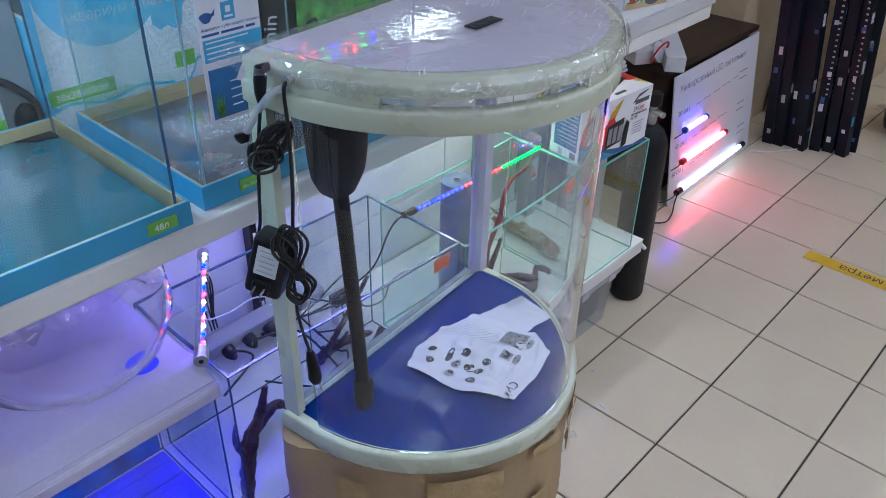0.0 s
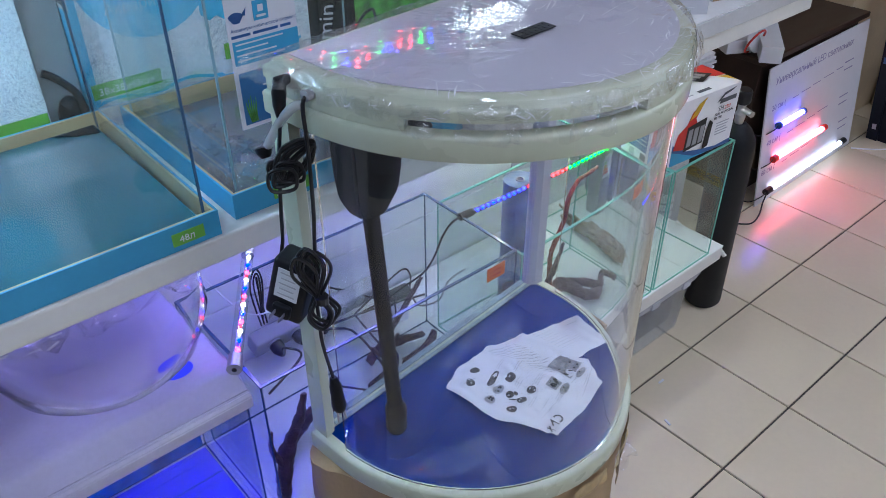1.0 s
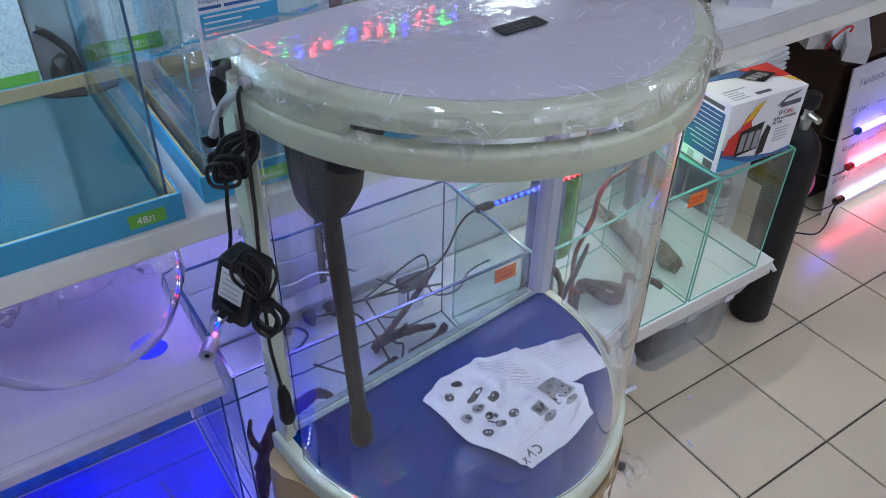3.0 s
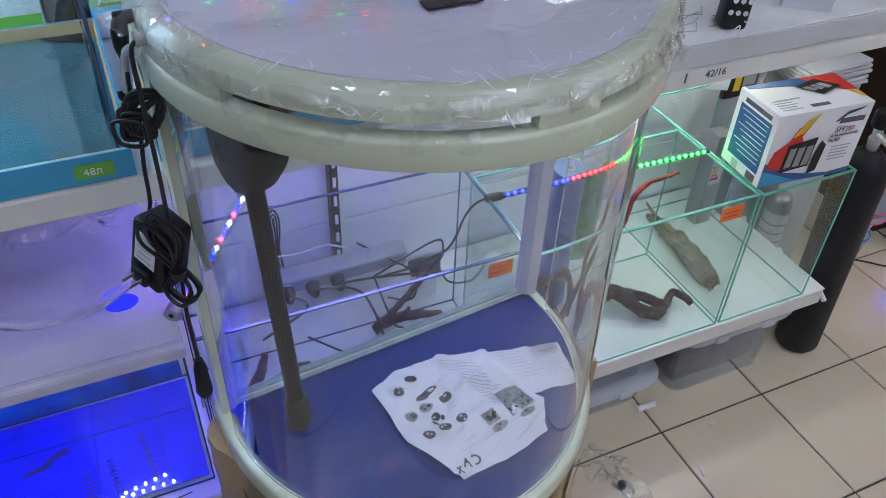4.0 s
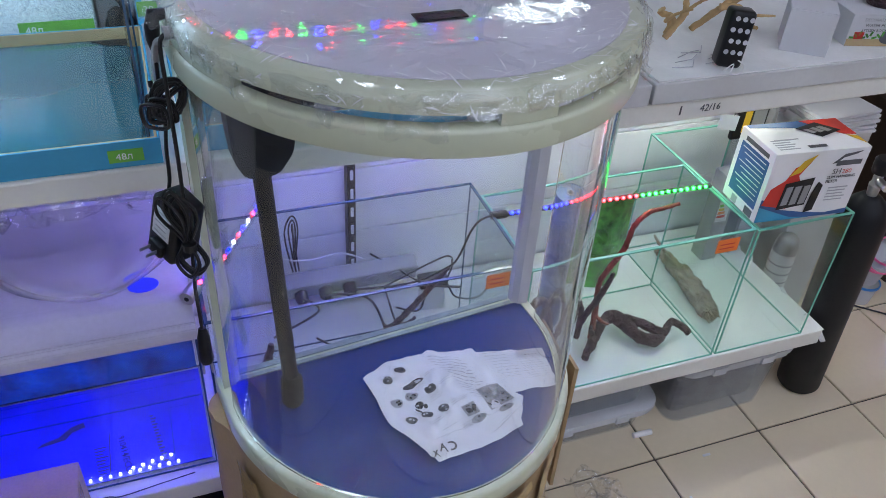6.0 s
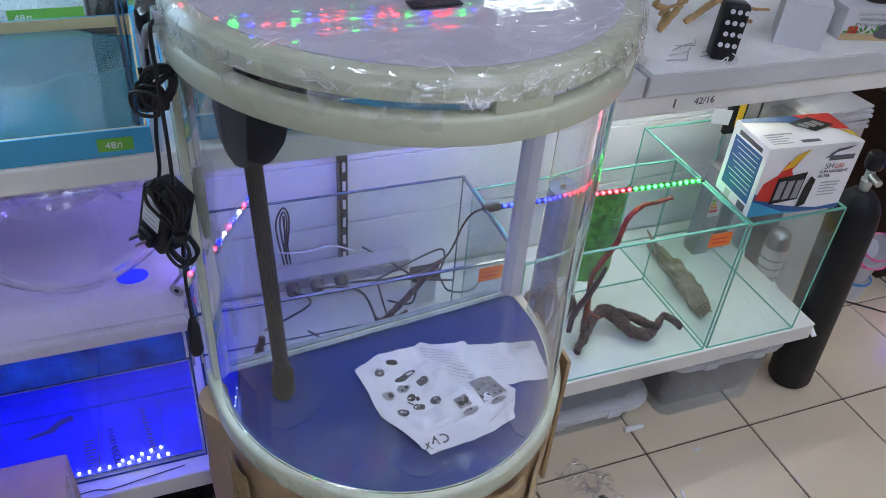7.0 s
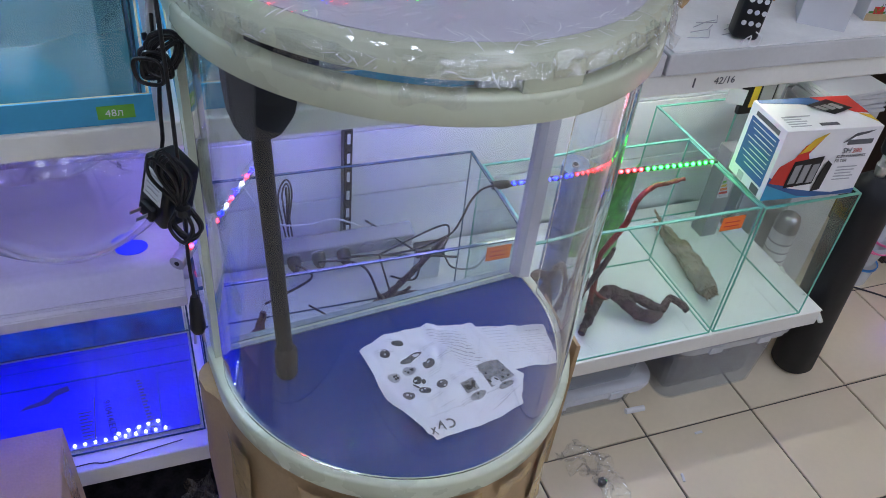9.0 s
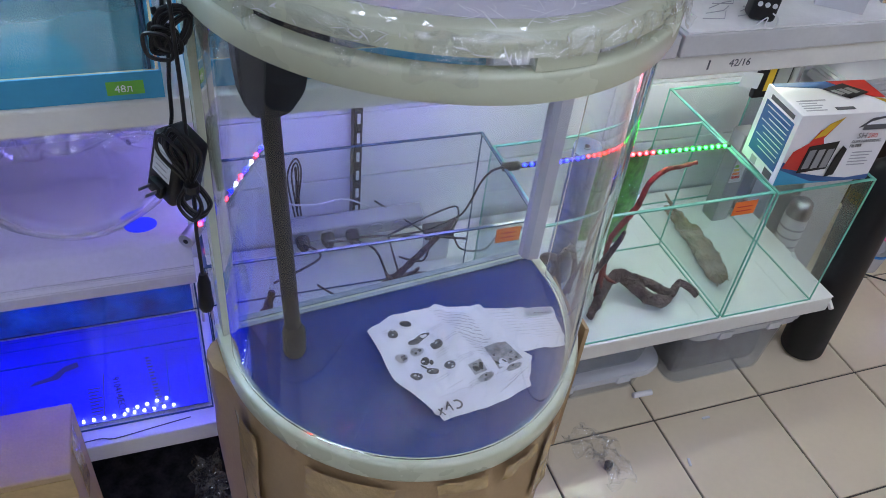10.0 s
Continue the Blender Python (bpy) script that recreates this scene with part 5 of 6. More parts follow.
for x0, z0, w, h, y in ((-.530, .672, .052, .034, .0485), (.012, .652, .058, .036, .0415)):
    tg = thing("price_tag", "orange paper price tag stuck on the glass", "price tag", (x0, y, z0), "orange price tags")
    part("paper", box(x0, x0 + w, y - .0008, y, z0, z0 + h), M["orange"], tg)
    for k in range(2):
        part("print_line", box(x0 + .008, x0 + w - .012, y - .0014, y - .0009, z0 + .010 + k * .011, z0 + .0125 + k * .011), M["red"], tg)

# left tank print and reflected label
lettering("liner_text", "910414/ECO", .019, Matrix.Translation((-1.272, .190, .3258)) @ Matrix.Rotation(radians(-82), 4, "Z"), M["black"], btank)
for k in range(9):
    part("print_line", box(-1.318 + .001 * k, -1.294 + .001 * k - .004 * (k % 3), .168 - k * .0085, .1705 - k * .0085, .3256, .3260), M["ink"], btank)
for k in range(16):
    part("print_line", box(-1.206 + .0012 * k, -1.198 + .0012 * k + .003 * (k % 2), .226 - k * .0085, .2300 - k * .0085, .3256, .3260), M["ink"], btank)
part("print_rule", box(-1.2885, -1.2870, .085, .205, .3256, .3260), M["ink"], btank)
bm = plate([(-1.425, .205), (-1.415, .214), (-1.385, .222), (-1.362, .243), (-1.338, .250), (-1.334, .236), (-1.360, .228), (-1.372, .212), (-1.400, .208)], .3256, .3260)
part("dark_print", bm, M["ink"], btank)
for k, (x0, x1, y0, y1) in enumerate(((-1.69, -1.10, .310, .3112), (-1.66, -1.12, .335, .3362), (-1.165, -1.163, .10, .24), (-1.125, -1.1238, .10, .24), (-1.165, -1.124, .2405, .2418))):
    part("liner_crease", box(x0, x1, y0, y1, .3247, .3254), M["navy"], btank)
part("liner_fold", box(-1.69, -1.095, .260, .2625, .3246, .3262), M["navy"], btank)
# glowing dots added as the LED reflections seen on the liner
dots("bead", [(-1.362 + k * .0185, .089, .3280) for k in range(12)] + [(-1.245 + k * .0185, .098 + .003 * k, .3280) for k in range(5)], .0031, ["led_white"], btank)
# no lamp here: the blue light on the cap is its own emission
solid("cover_cap", plate([(-1.158 + .027 * math.cos(k * math.pi / 12), .167 + .020 * math.sin(k * math.pi / 12)) for k in range(24)], .7285, .7305), glow("blue_cap_glow", (.01, .025, 1.0), .6), "round cover cap with the blue tank light put in as glow", "cap", at=(-1.158, .167, .7285))

# loose carton and bag in front of the shelf
lc = thing("carton", "closed brown cardboard box with clear tape", "carton", (-1.55, -.08, 0))
lcb = part("box", box(-1.80, -1.312, -.152, -.006, 0, .502, .003), M["carton"], lc)
part("tape", box(-1.80, -1.311, -.1535, -.1525, .44, .49), M["tape"], lcb, "shiny packing tape")
part("tape", box(-1.3115, -1.3105, -.10, -.05, .35, .501), M["tape"], lcb, "shiny packing tape")
pb = solid("plastic_bag", scrap("bag", ((-1.16, .02, .02), (-1.08, .02, .02), (-1.09, .16, .05), (-1.15, .16, .03)), "", 11, .035), M["bagfilm"], "crumpled clear plastic bag on the floor", "plastic bag", at=(-1.12, .08, 0), shadow=False)
for k, pts in enumerate((((-.28, .00, .012), (-.20, .02, .012), (-.15, -.06, .03), (-.23, -.09, .02)), ((-.235, -.07, .02), (-.16, -.05, .03), (-.15, -.15, .012), (-.22, -.17, .010)))):
    part("fold", scrap("fold", [(x, y, z + .012) for x, y, z in pts], "", 20 + k * 4, .026), M["bagfilm"], pb, "", False, False)
cw = thing("packet", "small clear packet with a dark fitting inside", "packet", (-.19, -.09, 0))
part("fitting", lathe([(.001, .004), (.010, .004), (.011, .02), (.006, .024), (.001, .024)], (-.192, -.10, 0), 14), M["black"], cw, "", True)

# thin layer that makes the floor under the shelf darker
M["darklayer"] = mat("black_sheet", (.035, .035, .040), .25, vary=.6, scale=30, fine=140, bump=.7, deep=.008)
solid("black_sheet", box(-2.3, -1.065, .015, .50, .0025, .0075, .001), M["darklayer"], "dark glossy layer on the tiles under the shelf", "plastic sheet", at=(-1.6, .25, .0025))
# plastic boxes under the shelf
M["stored"] = mat("stored_goods", (.13, .13, .14), .6, vary=.8, scale=22, fine=90, bump=.6, deep=.01)


def bin_box(x0, x1, y0, y1, z0, z1, label, fill):
    t = thing("storage_box", label, "storage box", ((x0 + x1) / 2, (y0 + y1) / 2, z0), "clear storage boxes")
    i = .022

    def rr(d, r):
        pts = []
        for cx, cy, a0 in ((x1 - d - r, y1 - d - r, 0), (x0 + d + r, y1 - d - r, 90), (x0 + d + r, y0 + d + r, 180), (x1 - d - r, y0 + d + r, 270)):
            pts += [(cx + r * math.cos(radians(a0 + k * 18)), cy + r * math.sin(radians(a0 + k * 18))) for k in range(6)]
        return pts
    bm = bmesh.new()
    rows = [[bm.verts.new((x, y, z)) for x, y in rr(d, .04)] for d, z in ((i + .012, z0), (i, z1 - .03), (i + .003, z1 - .03), (i + .015, z0 + .003))]
    for a, b in zip(rows, rows[1:]):
        for k in range(24):
            bm.faces.new((a[k], a[(k + 1) % 24], b[(k + 1) % 24], b[k]))
    bm.faces.new(rows[0])
    bm.faces.new(rows[-1])
    part("tub", bm, M["bin"], t, "frosted clear tub", True, False)
    part("rim", band(rr(.006, .05), rr(i + .004, .04), z1 - .030, z1 - .014), M["binrim"], t, "", True, False)
    bl = part("lid", plate(rr(0, .055), z1 - .014, z1, None, .004), M["binrim"], t, "frosted clear lid", True, False)
    for xx in (.3, .7):
        x = x0 + (x1 - x0) * xx
        part("latch", box(x - .02, x + .02, y0 - .004, y0 + .004, z1 - .028, z1 - .004, .002), M["binrim"], bl, "", False, False)
    part("contents", obox(Matrix.Translation(((x0 + x1) / 2, (y0 + y1) / 2 + .01, z0 + fill / 2 + .006)), (x1 - x0) - .10, (y1 - y0) - .10, fill, .02, None, 2), M["stored"], t, "dark grey stored goods")


bin_box(-.36, .055, .085, .42, 0, .105, "flat clear plastic storage box on the floor", .055)
bin_box(-.38, .045, .085, .42, .106, .262, "clear plastic storage box on another box", .10)
bin_box(.065, .445, .060, .43, 0, .235, "clear plastic storage box with grey contents", .13)
solid("pen", tube([(-.02, .082, .009), (.035, .080, .009)], .008, 10), M["whitep"], "white marker on the floor", "marker", at=(.02, .06, 0))

# spray can behind the shelf end
can = thing("spray_can", "grey spray can with a white label", "can", (.56, .33, 0))
part("body", lathe([(.001, 0), (.033, 0), (.034, .006), (.034, .36), (.028, .385), (.016, .395), (.001, .396)], (.56, .33, 0), 24), M["steel"], can, "", True)
clab = part("label", lathe([(.0345, .10), (.0345, .34)], (.56, .33, 0), 24), M["whitep"], can, "white printed label", True)
for k in range(6):
    part("print_line", lathe([(.0350, .15 + k * .03), (.0350, .156 + k * .03)], (.56, .33, 0), 24), M["inkl"], clab)

# gas cylinder
gc = thing("gas_cylinder", "matt black gas cylinder leaning at the shelf end", "gas cylinder", (.565, .12, 0))
gax = Vector((.480, .092, .72)) - Vector((.565, .12, 0))
gm = Matrix.Translation((.565, .12, .012)) @ Vector((0, 0, 1)).rotation_difference(gax).to_matrix().to_4x4()
part("body", lathe([(.001, 0), (.055, 0), (.060, .008), (.060, .60), (.056, .635), (.042, .665), (.024, .685), (.018, .69), (.001, .69)], (0, 0, 0), 40, None, gm), M["pump"], gc, "", True)
gvalve = part("valve", lathe([(.012, .688), (.015, .72), (.011, .725), (.011, .755), (.001, .755)], (0, 0, 0), 16, None, gm), M["steel"], gc, "steel valve", True)
part("knob", lathe([(.001, .755), (.019, .755), (.021, .760), (.021, .788), (.016, .795), (.001, .795)], (0, 0, 0), 20, None, gm), M["black"], gvalve, "black hand knob", True)
part("outlet", tube([gm @ Vector((0, 0, .735)), gm @ Vector((-.01, -.04, .735))], .009, 12), M["steel"], gvalve, "", True)

# stack of translucent buckets with coloured rims on the floor
for k, (x, y, z, r, tip, c, lab) in enumerate(((1.035, .385, .001, .052, 0, "tubblue", "blue"), (1.045, .395, .082, .050, 10, "rosepink", "pink"), (1.050, .392, .140, .048, 24, "rosepink", "pink"), (1.035, .400, .185, .060, 62, "rosepink", "pink"))):
    bk = thing("plastic_tub", "small translucent tub with %s rim, stacked on the floor" % lab, "tub", (x, y, z), "stacked tubs")
    m = Matrix.Translation((x, y, z)) @ Matrix.Rotation(radians(-20), 4, "Z") @ Matrix.Rotation(radians(tip), 4, "X")
    part("cup", lathe([(.001, 0), (r * .78, 0), (r * .80, .004), (r * .95, .075), (r * .93, .075), (r * .77, .006), (.001, .004)], (0, 0, 0), 28, None, m), M["binrim"], bk, "frosted clear cup", True, False)
    part("rim", lathe([(r * .96, .071), (r * 1.03, .071), (r * 1.03, .079), (r * .96, .079), (r * .96, .071)], (0, 0, 0), 28, None, m), M[c], bk, lab + " plastic rim", True)

# filter box with print
fb = thing("filter_box", "white filter carton with colour print on a glass tank", "box", (.235, .115, .70))
fm = Matrix.Translation((.2375, .117, .788)) @ Matrix.Rotation(radians(-5), 4, "Z")
FW, FD, FH = .238, .130, .174
part("carton", obox(fm, FW, FD, FH, .0015), M["whitep"], fb)


def front(u0, u1, v0, v1, material, name="print", d=0.0):
    part(name, obox(fm @ Matrix.Translation(((u0 + u1) / 2, -FD / 2 - .0006 - d, (v0 + v1) / 2)), u1 - u0, .0008, v1 - v0), M[material], fb)


def side(u0, u1, v0, v1, material, name="print", d=0.0):
    part(name, obox(fm @ Matrix.Translation((-FW / 2 - .0006 - d, (u0 + u1) / 2, (v0 + v1) / 2)), .0008, u1 - u0, v1 - v0), M[material], fb)


def poly_front(pts, material, d=0.0, name="print"):
    bm = plate(pts, 0, .0006)
    bmesh.ops.transform(bm, verts=bm.verts, matrix=fm @ Matrix.Translation((0, -FD / 2 - .0004 - d, 0)) @ Matrix.Rotation(radians(90), 4, "X"))
    part(name, bm, M[material], fb)


poly_front([(-.118, -.085), (.118, -.085), (.118, -.072), (.06, -.078), (0, -.070), (-.06, -.058), (-.118, -.025)], "navy")
poly_front([(-.118, -.085), (.02, -.085), (-.03, -.080), (-.118, -.045)], "blueboard", .0008)
poly_front([(-.115, -.04), (-.05, -.055), (-.02, -.02), (-.045, .03), (-.02, .072), (-.06, .05), (-.075, .02), (-.105, .0)], "red", .0008)
poly_front([(-.07, .03), (-.045, .038), (-.015, .080), (-.045, .066)], "yellow", .0014)
poly_front([(-.075, -.055), (-.005, -.048), (-.002, .022), (-.072, .012)], "black", .0020, "printed_filter")
for k in range(3):
    poly_front([(-.068 + k * .022, -.045), (-.052 + k * .022, -.043), (-.050 + k * .022, .004), (-.066 + k * .022, .002)], "greyp", .0026, "printed_filter")
poly_front([(.0, -.07), (.022, -.065), (.026, .0), (.012, .01), (.004, -.02)], "black", .0020, "printed_filter")
poly_front([(.03, .052), (.055, .074), (.100, .080), (.085, .073), (.055, .066), (.04, .054)], "ink", .0008, "logo_arc")
front(.042, .105, .046, .058, "ink", "logo_bar", .0008)
lettering("box_text", "SH", .020, fm @ facing(.038, -FD / 2 - .0016, .025), M["ink"], fb, "", .0001)
lettering("box_text", "280", .016, fm @ facing(.064, -FD / 2 - .0016, .025), M["red"], fb, "", .0001)
lettering("box_text", "SLIM HANGING", .0105, fm @ facing(.030, -FD / 2 - .0016, .014), M["ink"], fb)
lettering("box_text", "FILTER", .0105, fm @ facing(.030, -FD / 2 - .0016, .003), M["ink"], fb)
for k in range(5):
    front(.045, .095 - .004 * (k % 3), -.012 - k * .008, -.0095 - k * .008, "inkl", "print_line", .0008)
side(-.052, .050, -.060, .060, "navy")
side(-.045, .04, .066, .076, "ink", "logo_bar")
for k in range(9):
    side(-.045, .042 - .01 * (k % 3), .050 - k * .0115, .0518 - k * .0115, "inkp", "print_line", .0008)
side(-.050, -.022, -.084, -.066, "ink", "barcode")
side(.01, .03, -.084, -.066, "inkl", "print_mark")
def poly_top(pts, material, d=0.0, name="print"):
    part(name, plate([tuple((fm @ Vector((u, v, 0)))[:2]) for u, v in pts], fm.translation.z + FH / 2 + d + .0002, fm.translation.z + FH / 2 + d + .0008), M[material], fb)


poly_top([(-.112, .063), (.118, .063), (.118, .010), (.050, .022), (-.030, .040), (-.112, .050)], "navy")
poly_top([(.020, .062), (.118, .062), (.118, -.012), (.088, -.006), (.050, .030)], "red", .0008)
poly_top([(.092, -.010), (.116, -.020), (.116, -.050), (.104, -.030)], "yellow", .0008)
poly_top([(-.010, .030), (.052, .050), (.092, .010), (.030, -.012)], "black", .0016, "printed_filter")
for k in range(3):
    poly_top([(.000 + .020 * k, .026 + .004 * k - .006), (.014 + .020 * k, .030 + .004 * k - .006), (.030 + .020 * k, .012 - .004 + .002 * k), (.016 + .020 * k, .006 - .004 + .002 * k)], "greyp", .0024, "printed_filter")
for k in range(5):
    poly_top([(-.100, -.010 - .009 * k), (-.050 - .008 * (k % 2), -.010 - .009 * k), (-.050 - .008 * (k % 2), -.013 - .009 * k), (-.100, -.013 - .009 * k)], "inkl", 0, "print_line")
part("logo_bar", obox(fm @ Matrix.Translation((-.005, -.045, FH / 2 + .0006)), .045, .010, .0008), M["ink"], fb)
part("print_line", obox(fm @ Matrix.Translation((-.06, -.01, FH / 2 + .0006)), .06, .003, .0008), M["inkl"], fb)

# chipped end of the low shelf, board top, shelf mark
part("white_top", box(-.255, .595, .026, .466, 1.0935, 1.0965), M["shelftop"], bpy.data.objects["display_board"], "worn white top")
solid("display_board", box(-.60, -.268, .022, .47, 1.052, 1.093, .003), M["slab"], "thick grey-edged board on the shelf", "board")
up = bpy.data.objects["shelf_upper"]
part("pen_mark", box(-.192, -.189, .0285, .0295, 1.022, 1.040), M["ink"], up)
lettering("pen_text", "42/16", .020, facing(-.148, .0290, 1.024), M["ink"], up)
low = bpy.data.objects["shelf_lower"]
part("top_sheet", box(-.425, .458, .036, .488, .3152, .3158), M["shelftop"], low, "white paper lining")
rnd = random.Random(6)
for k in range(9):
    x = .448 + rnd.random() * .012
    part("chip", obox(Matrix.Translation((x, .04 + k * .05, .318 - rnd.random() * .03)) @ Euler((rnd.random(), rnd.random(), rnd.random())).to_matrix().to_4x4(), .012, .04, .010, .002), M["shelftop"], low)

bm = tube(smooth([(-1.36, .046, .3160), (-1.30, .050, .3162), (-1.27, .044, .3162), (-1.20, .052, .3162), (-1.13, .060, .3162)], 5), .0012, 5)
part("split", bm, M["ink"], low, "dark split in the board")

# ---- on the display board ----
hold = thing("filter_cage", "black perforated plastic cage standing on the board", "cage", (-.09, .06, 1.0965))
hm = Matrix.Translation((-.092, .062, 1.0965)) @ Euler((radians(-4), radians(4), radians(-22))).to_matrix().to_4x4()
part("body", obox(hm @ Matrix.Translation((0, 0, .052)), .046, .040, .104, .008, None, 3), M["black"], hold, "", True)
for r in range(4):
    for c in range(3):
        bm = lathe([(.0045, 0), (.0045, .0012), (0, .0012)], (0, 0, 0), 10, None, hm @ Matrix.Translation((-.013 + c * .013 + (r % 2) * .003, -.0198, .030 + r * .020)) @ Matrix.Rotation(radians(90), 4, "X"))
        part("hole", bm, M["paper"], hold)
part("tie_wire", tube(smooth([(-.12, .03, 1.10), (-.105, .025, 1.115), (-.11, .02, 1.10), (-.09, .02, 1.098), (-.085, .022, 1.112), (-.095, .028, 1.12)], 5), .0012, 6), M["whitep"], hold, "white wire")
wb = thing("small_carton", "plain white cube-shaped cardboard box", "box", (.10, .09, 1.0965))
wm = Matrix.Translation((.118, .105, 1.1375)) @ Matrix.Rotation(radians(-38), 4, "Z")
part("body", obox(wm, .086, .086, .082, .0012), M["paper"], wb)
part("flap", obox(wm @ Matrix.Translation((.001, -.002, .0418)), .084, .078, .0012), M["paper"], wb)
br = thing("plant_box", "brown and white printed plant box", "box", (.25, .09, 1.0965))
bmx = Matrix.Translation((.292, .120, 1.129)) @ Matrix.Rotation(radians(-14), 4, "Z")
part("body", obox(bmx, .15, .11, .064, .0012), M["paper"], br)
part("earth_print", obox(bmx @ Matrix.Translation((0, -.0556, -.024)), .148, .0008, .014), M["cartonin"], br, "printed brown earth")
for k in range(9):
    part("printed_leaf", obox(bmx @ Matrix.Translation((-.066 + .008 * k, -.0562, -.014 + .004 * (k % 3))) @ Matrix.Rotation(k, 4, "Y"), .010, .0008, .004), M["leafprint"], br)
lettering("box_text", "DECORATION", .0085, bmx @ facing(-.050, -.0562, .019), M["greyp"], br, "", .0001)
lettering("box_text", "WATER PLANT", .0090, bmx @ facing(-.045, -.0562, .008), M["ink"], br, "", .0001)
lettering("box_text", "STYLISH ROCK", .0080, bmx @ facing(-.050, -.0562, -.002), M["ink"], br, "", .0001)
part("sticker", obox(bmx @ Matrix.Translation((-.052, -.0562, -.010)), .020, .0008, .014), M["red"], br, "red price sticker")
bm = plate([(.018 + .024 * math.cos(a), -.016 + .014 * math.sin(a) * (1.4 if math.sin(a) > 0 else .8)) for a in (k * math.pi / 8 for k in range(16))], 0, .0008)
bmesh.ops.transform(bm, verts=bm.verts, matrix=bmx @ Matrix.Translation((0, -.0556, 0)) @ Matrix.Rotation(radians(90), 4, "X"))
part("printed_rock", bm, M["ink"], br)
for k in range(6):
    part("print_line", obox(bmx @ Matrix.Translation((-.0756, .036 - .0 * k, .020 - k * .007)), .0008, .060, .0022), M["inkl"], br)
pot = thing("dark_pot", "small round dark brown pot on a box", "pot", (.305, .12, 1.1612))
part("body", lathe([(.001, 1.1612), (.028, 1.1612), (.036, 1.175), (.036, 1.195), (.030, 1.20), (.001, 1.20)], (.305, .12, 0), 24), M["wood"], pot, "", True)
tan = mat("pale_twig", (.46, .30, .13), .7, vary=.3, scale=40, bump=.5)
M["tan"] = tan
rnd = random.Random(11)
for k, (a, b) in enumerate((((-.14, .19, 1.10), (-.06, .21, 1.19)), ((-.06, .22, 1.10), (.12, .24, 1.18)), ((-.02, .20, 1.15), (.06, .17, 1.11)), ((-.13, .20, 1.105), (-.155, .19, 1.16)))):
    A, B = Vector(a), Vector(b)
    wood("pale_twig", [([A, A.lerp(B, .35) + Vector((.01, 0, .012)), A.lerp(B, .7) + Vector((-.006, .01, .004)), B], [.006, .007, .005, .003]), ([A.lerp(B, .5), A.lerp(B, .6) + Vector((.0, -.03, .02)), A.lerp(B, .7) + Vector((.02, -.05, .03))], [.004, .003, .002])], "pale forked decorative twig", "tan", "twig", seed=30 + k)
for k in range(7):
    w = thing("thin_wire", "thin silver wire lying on the board", "wire", (-.2 + k * .02, .1, 1.0968), "thin loose wires")
    x, y = -.20 + .018 * k, .07 + .018 * (k % 4)
    part("strand", tube([(x, y, 1.098), (x + .035, y + .012 * (k % 3 - 1), 1.101), (x + .06, y + .02, 1.099)], .0009, 5), M["steel"], w)
# goods behind, under the upper shelf
gp = thing("goods_packet", "black and yellow packets hanging at the wall", "packet", (.40, .44, .72))
part("packet", box(.30, .40, .40, .415, .70, .82, .003), M["black"], gp)
part("stripe", box(.325, .345, .3985, .3997, .72, .81), M["yellow"], gp, "yellow stripe")
part("print", box(.352, .392, .3985, .3997, .73, .80), M["greyp"], gp)
pp = thing("paper_stack", "stack of white paper sheets", "papers", (.62, .42, .70))
for k in range(6):
    part("sheet", obox(Matrix.Translation((.62, .40, .712 + k * .010)) @ Matrix.Rotation(.08 * (k % 3 - 1), 4, "Z"), .20, .13, .008), M["paper"], pp)
part("holder", box(.62, .80, .40, .50, .0, .706, .003), M["slab"], pp, "grey carton stand")
tagp = thing("hang_tag", "blank white card hanging at the side plate", "card", (.30, .37, .72))
part("card", obox(Matrix.Translation((.262, .385, .765)) @ Euler((radians(8), 0, radians(-30))).to_matrix().to_4x4(), .045, .001, .045), M["paper"], tagp)
eb = thing("energy_label", "narrow carton with coloured efficiency label", "box", (.33, .40, .316))
part("body", box(.31, .36, .38, .43, .316, .60, .002), M["greyp"], eb)
for k, c in enumerate(("green", "yellow", "orange", "red")):
    part("bar", box(.316, .328 + .005 * k, .3785, .3797, .50 - k * .012, .508 - k * .012), M[c], eb)
part("label", box(.314, .352, .3792, .3798, .45, .53), M["paper"], eb, "white label")

# ---- desk, sign board and lamps to the side ----
desk = thing("desk", "dark brown wooden desk with goods on top", "desk", (1.55, .65, 0))
part("carcass", box(1.20, 1.95, .42, .93, 0, .575, .003), M["desk"], desk)
part("top", box(1.17, 1.98, .395, .94, .577, .60, .004), M["desk"], desk)
sg = thing("sign_board", "white handwritten price board for LED lamps", "sign", (1.62, .33, 0))
TILT_B = radians(-7.5)
sm = Matrix.Translation((1.215, .318, .004)) @ Matrix.Rotation(radians(1), 4, "Z") @ Matrix.Rotation(TILT_B, 4, "X")
SW, SH = .80, .56
part("board", obox(sm @ Matrix.Translation((SW / 2, 0, SH / 2)), SW, .006, SH, .001), M["paper"], sg)


M["penink"] = mat("pen_ink", (.27, .25, .38), .7)


def ink_text(txt, size, u, v):
    lettering("hand_text", txt, size, sm @ facing(u, -.0034, v), M["penink"], sg)


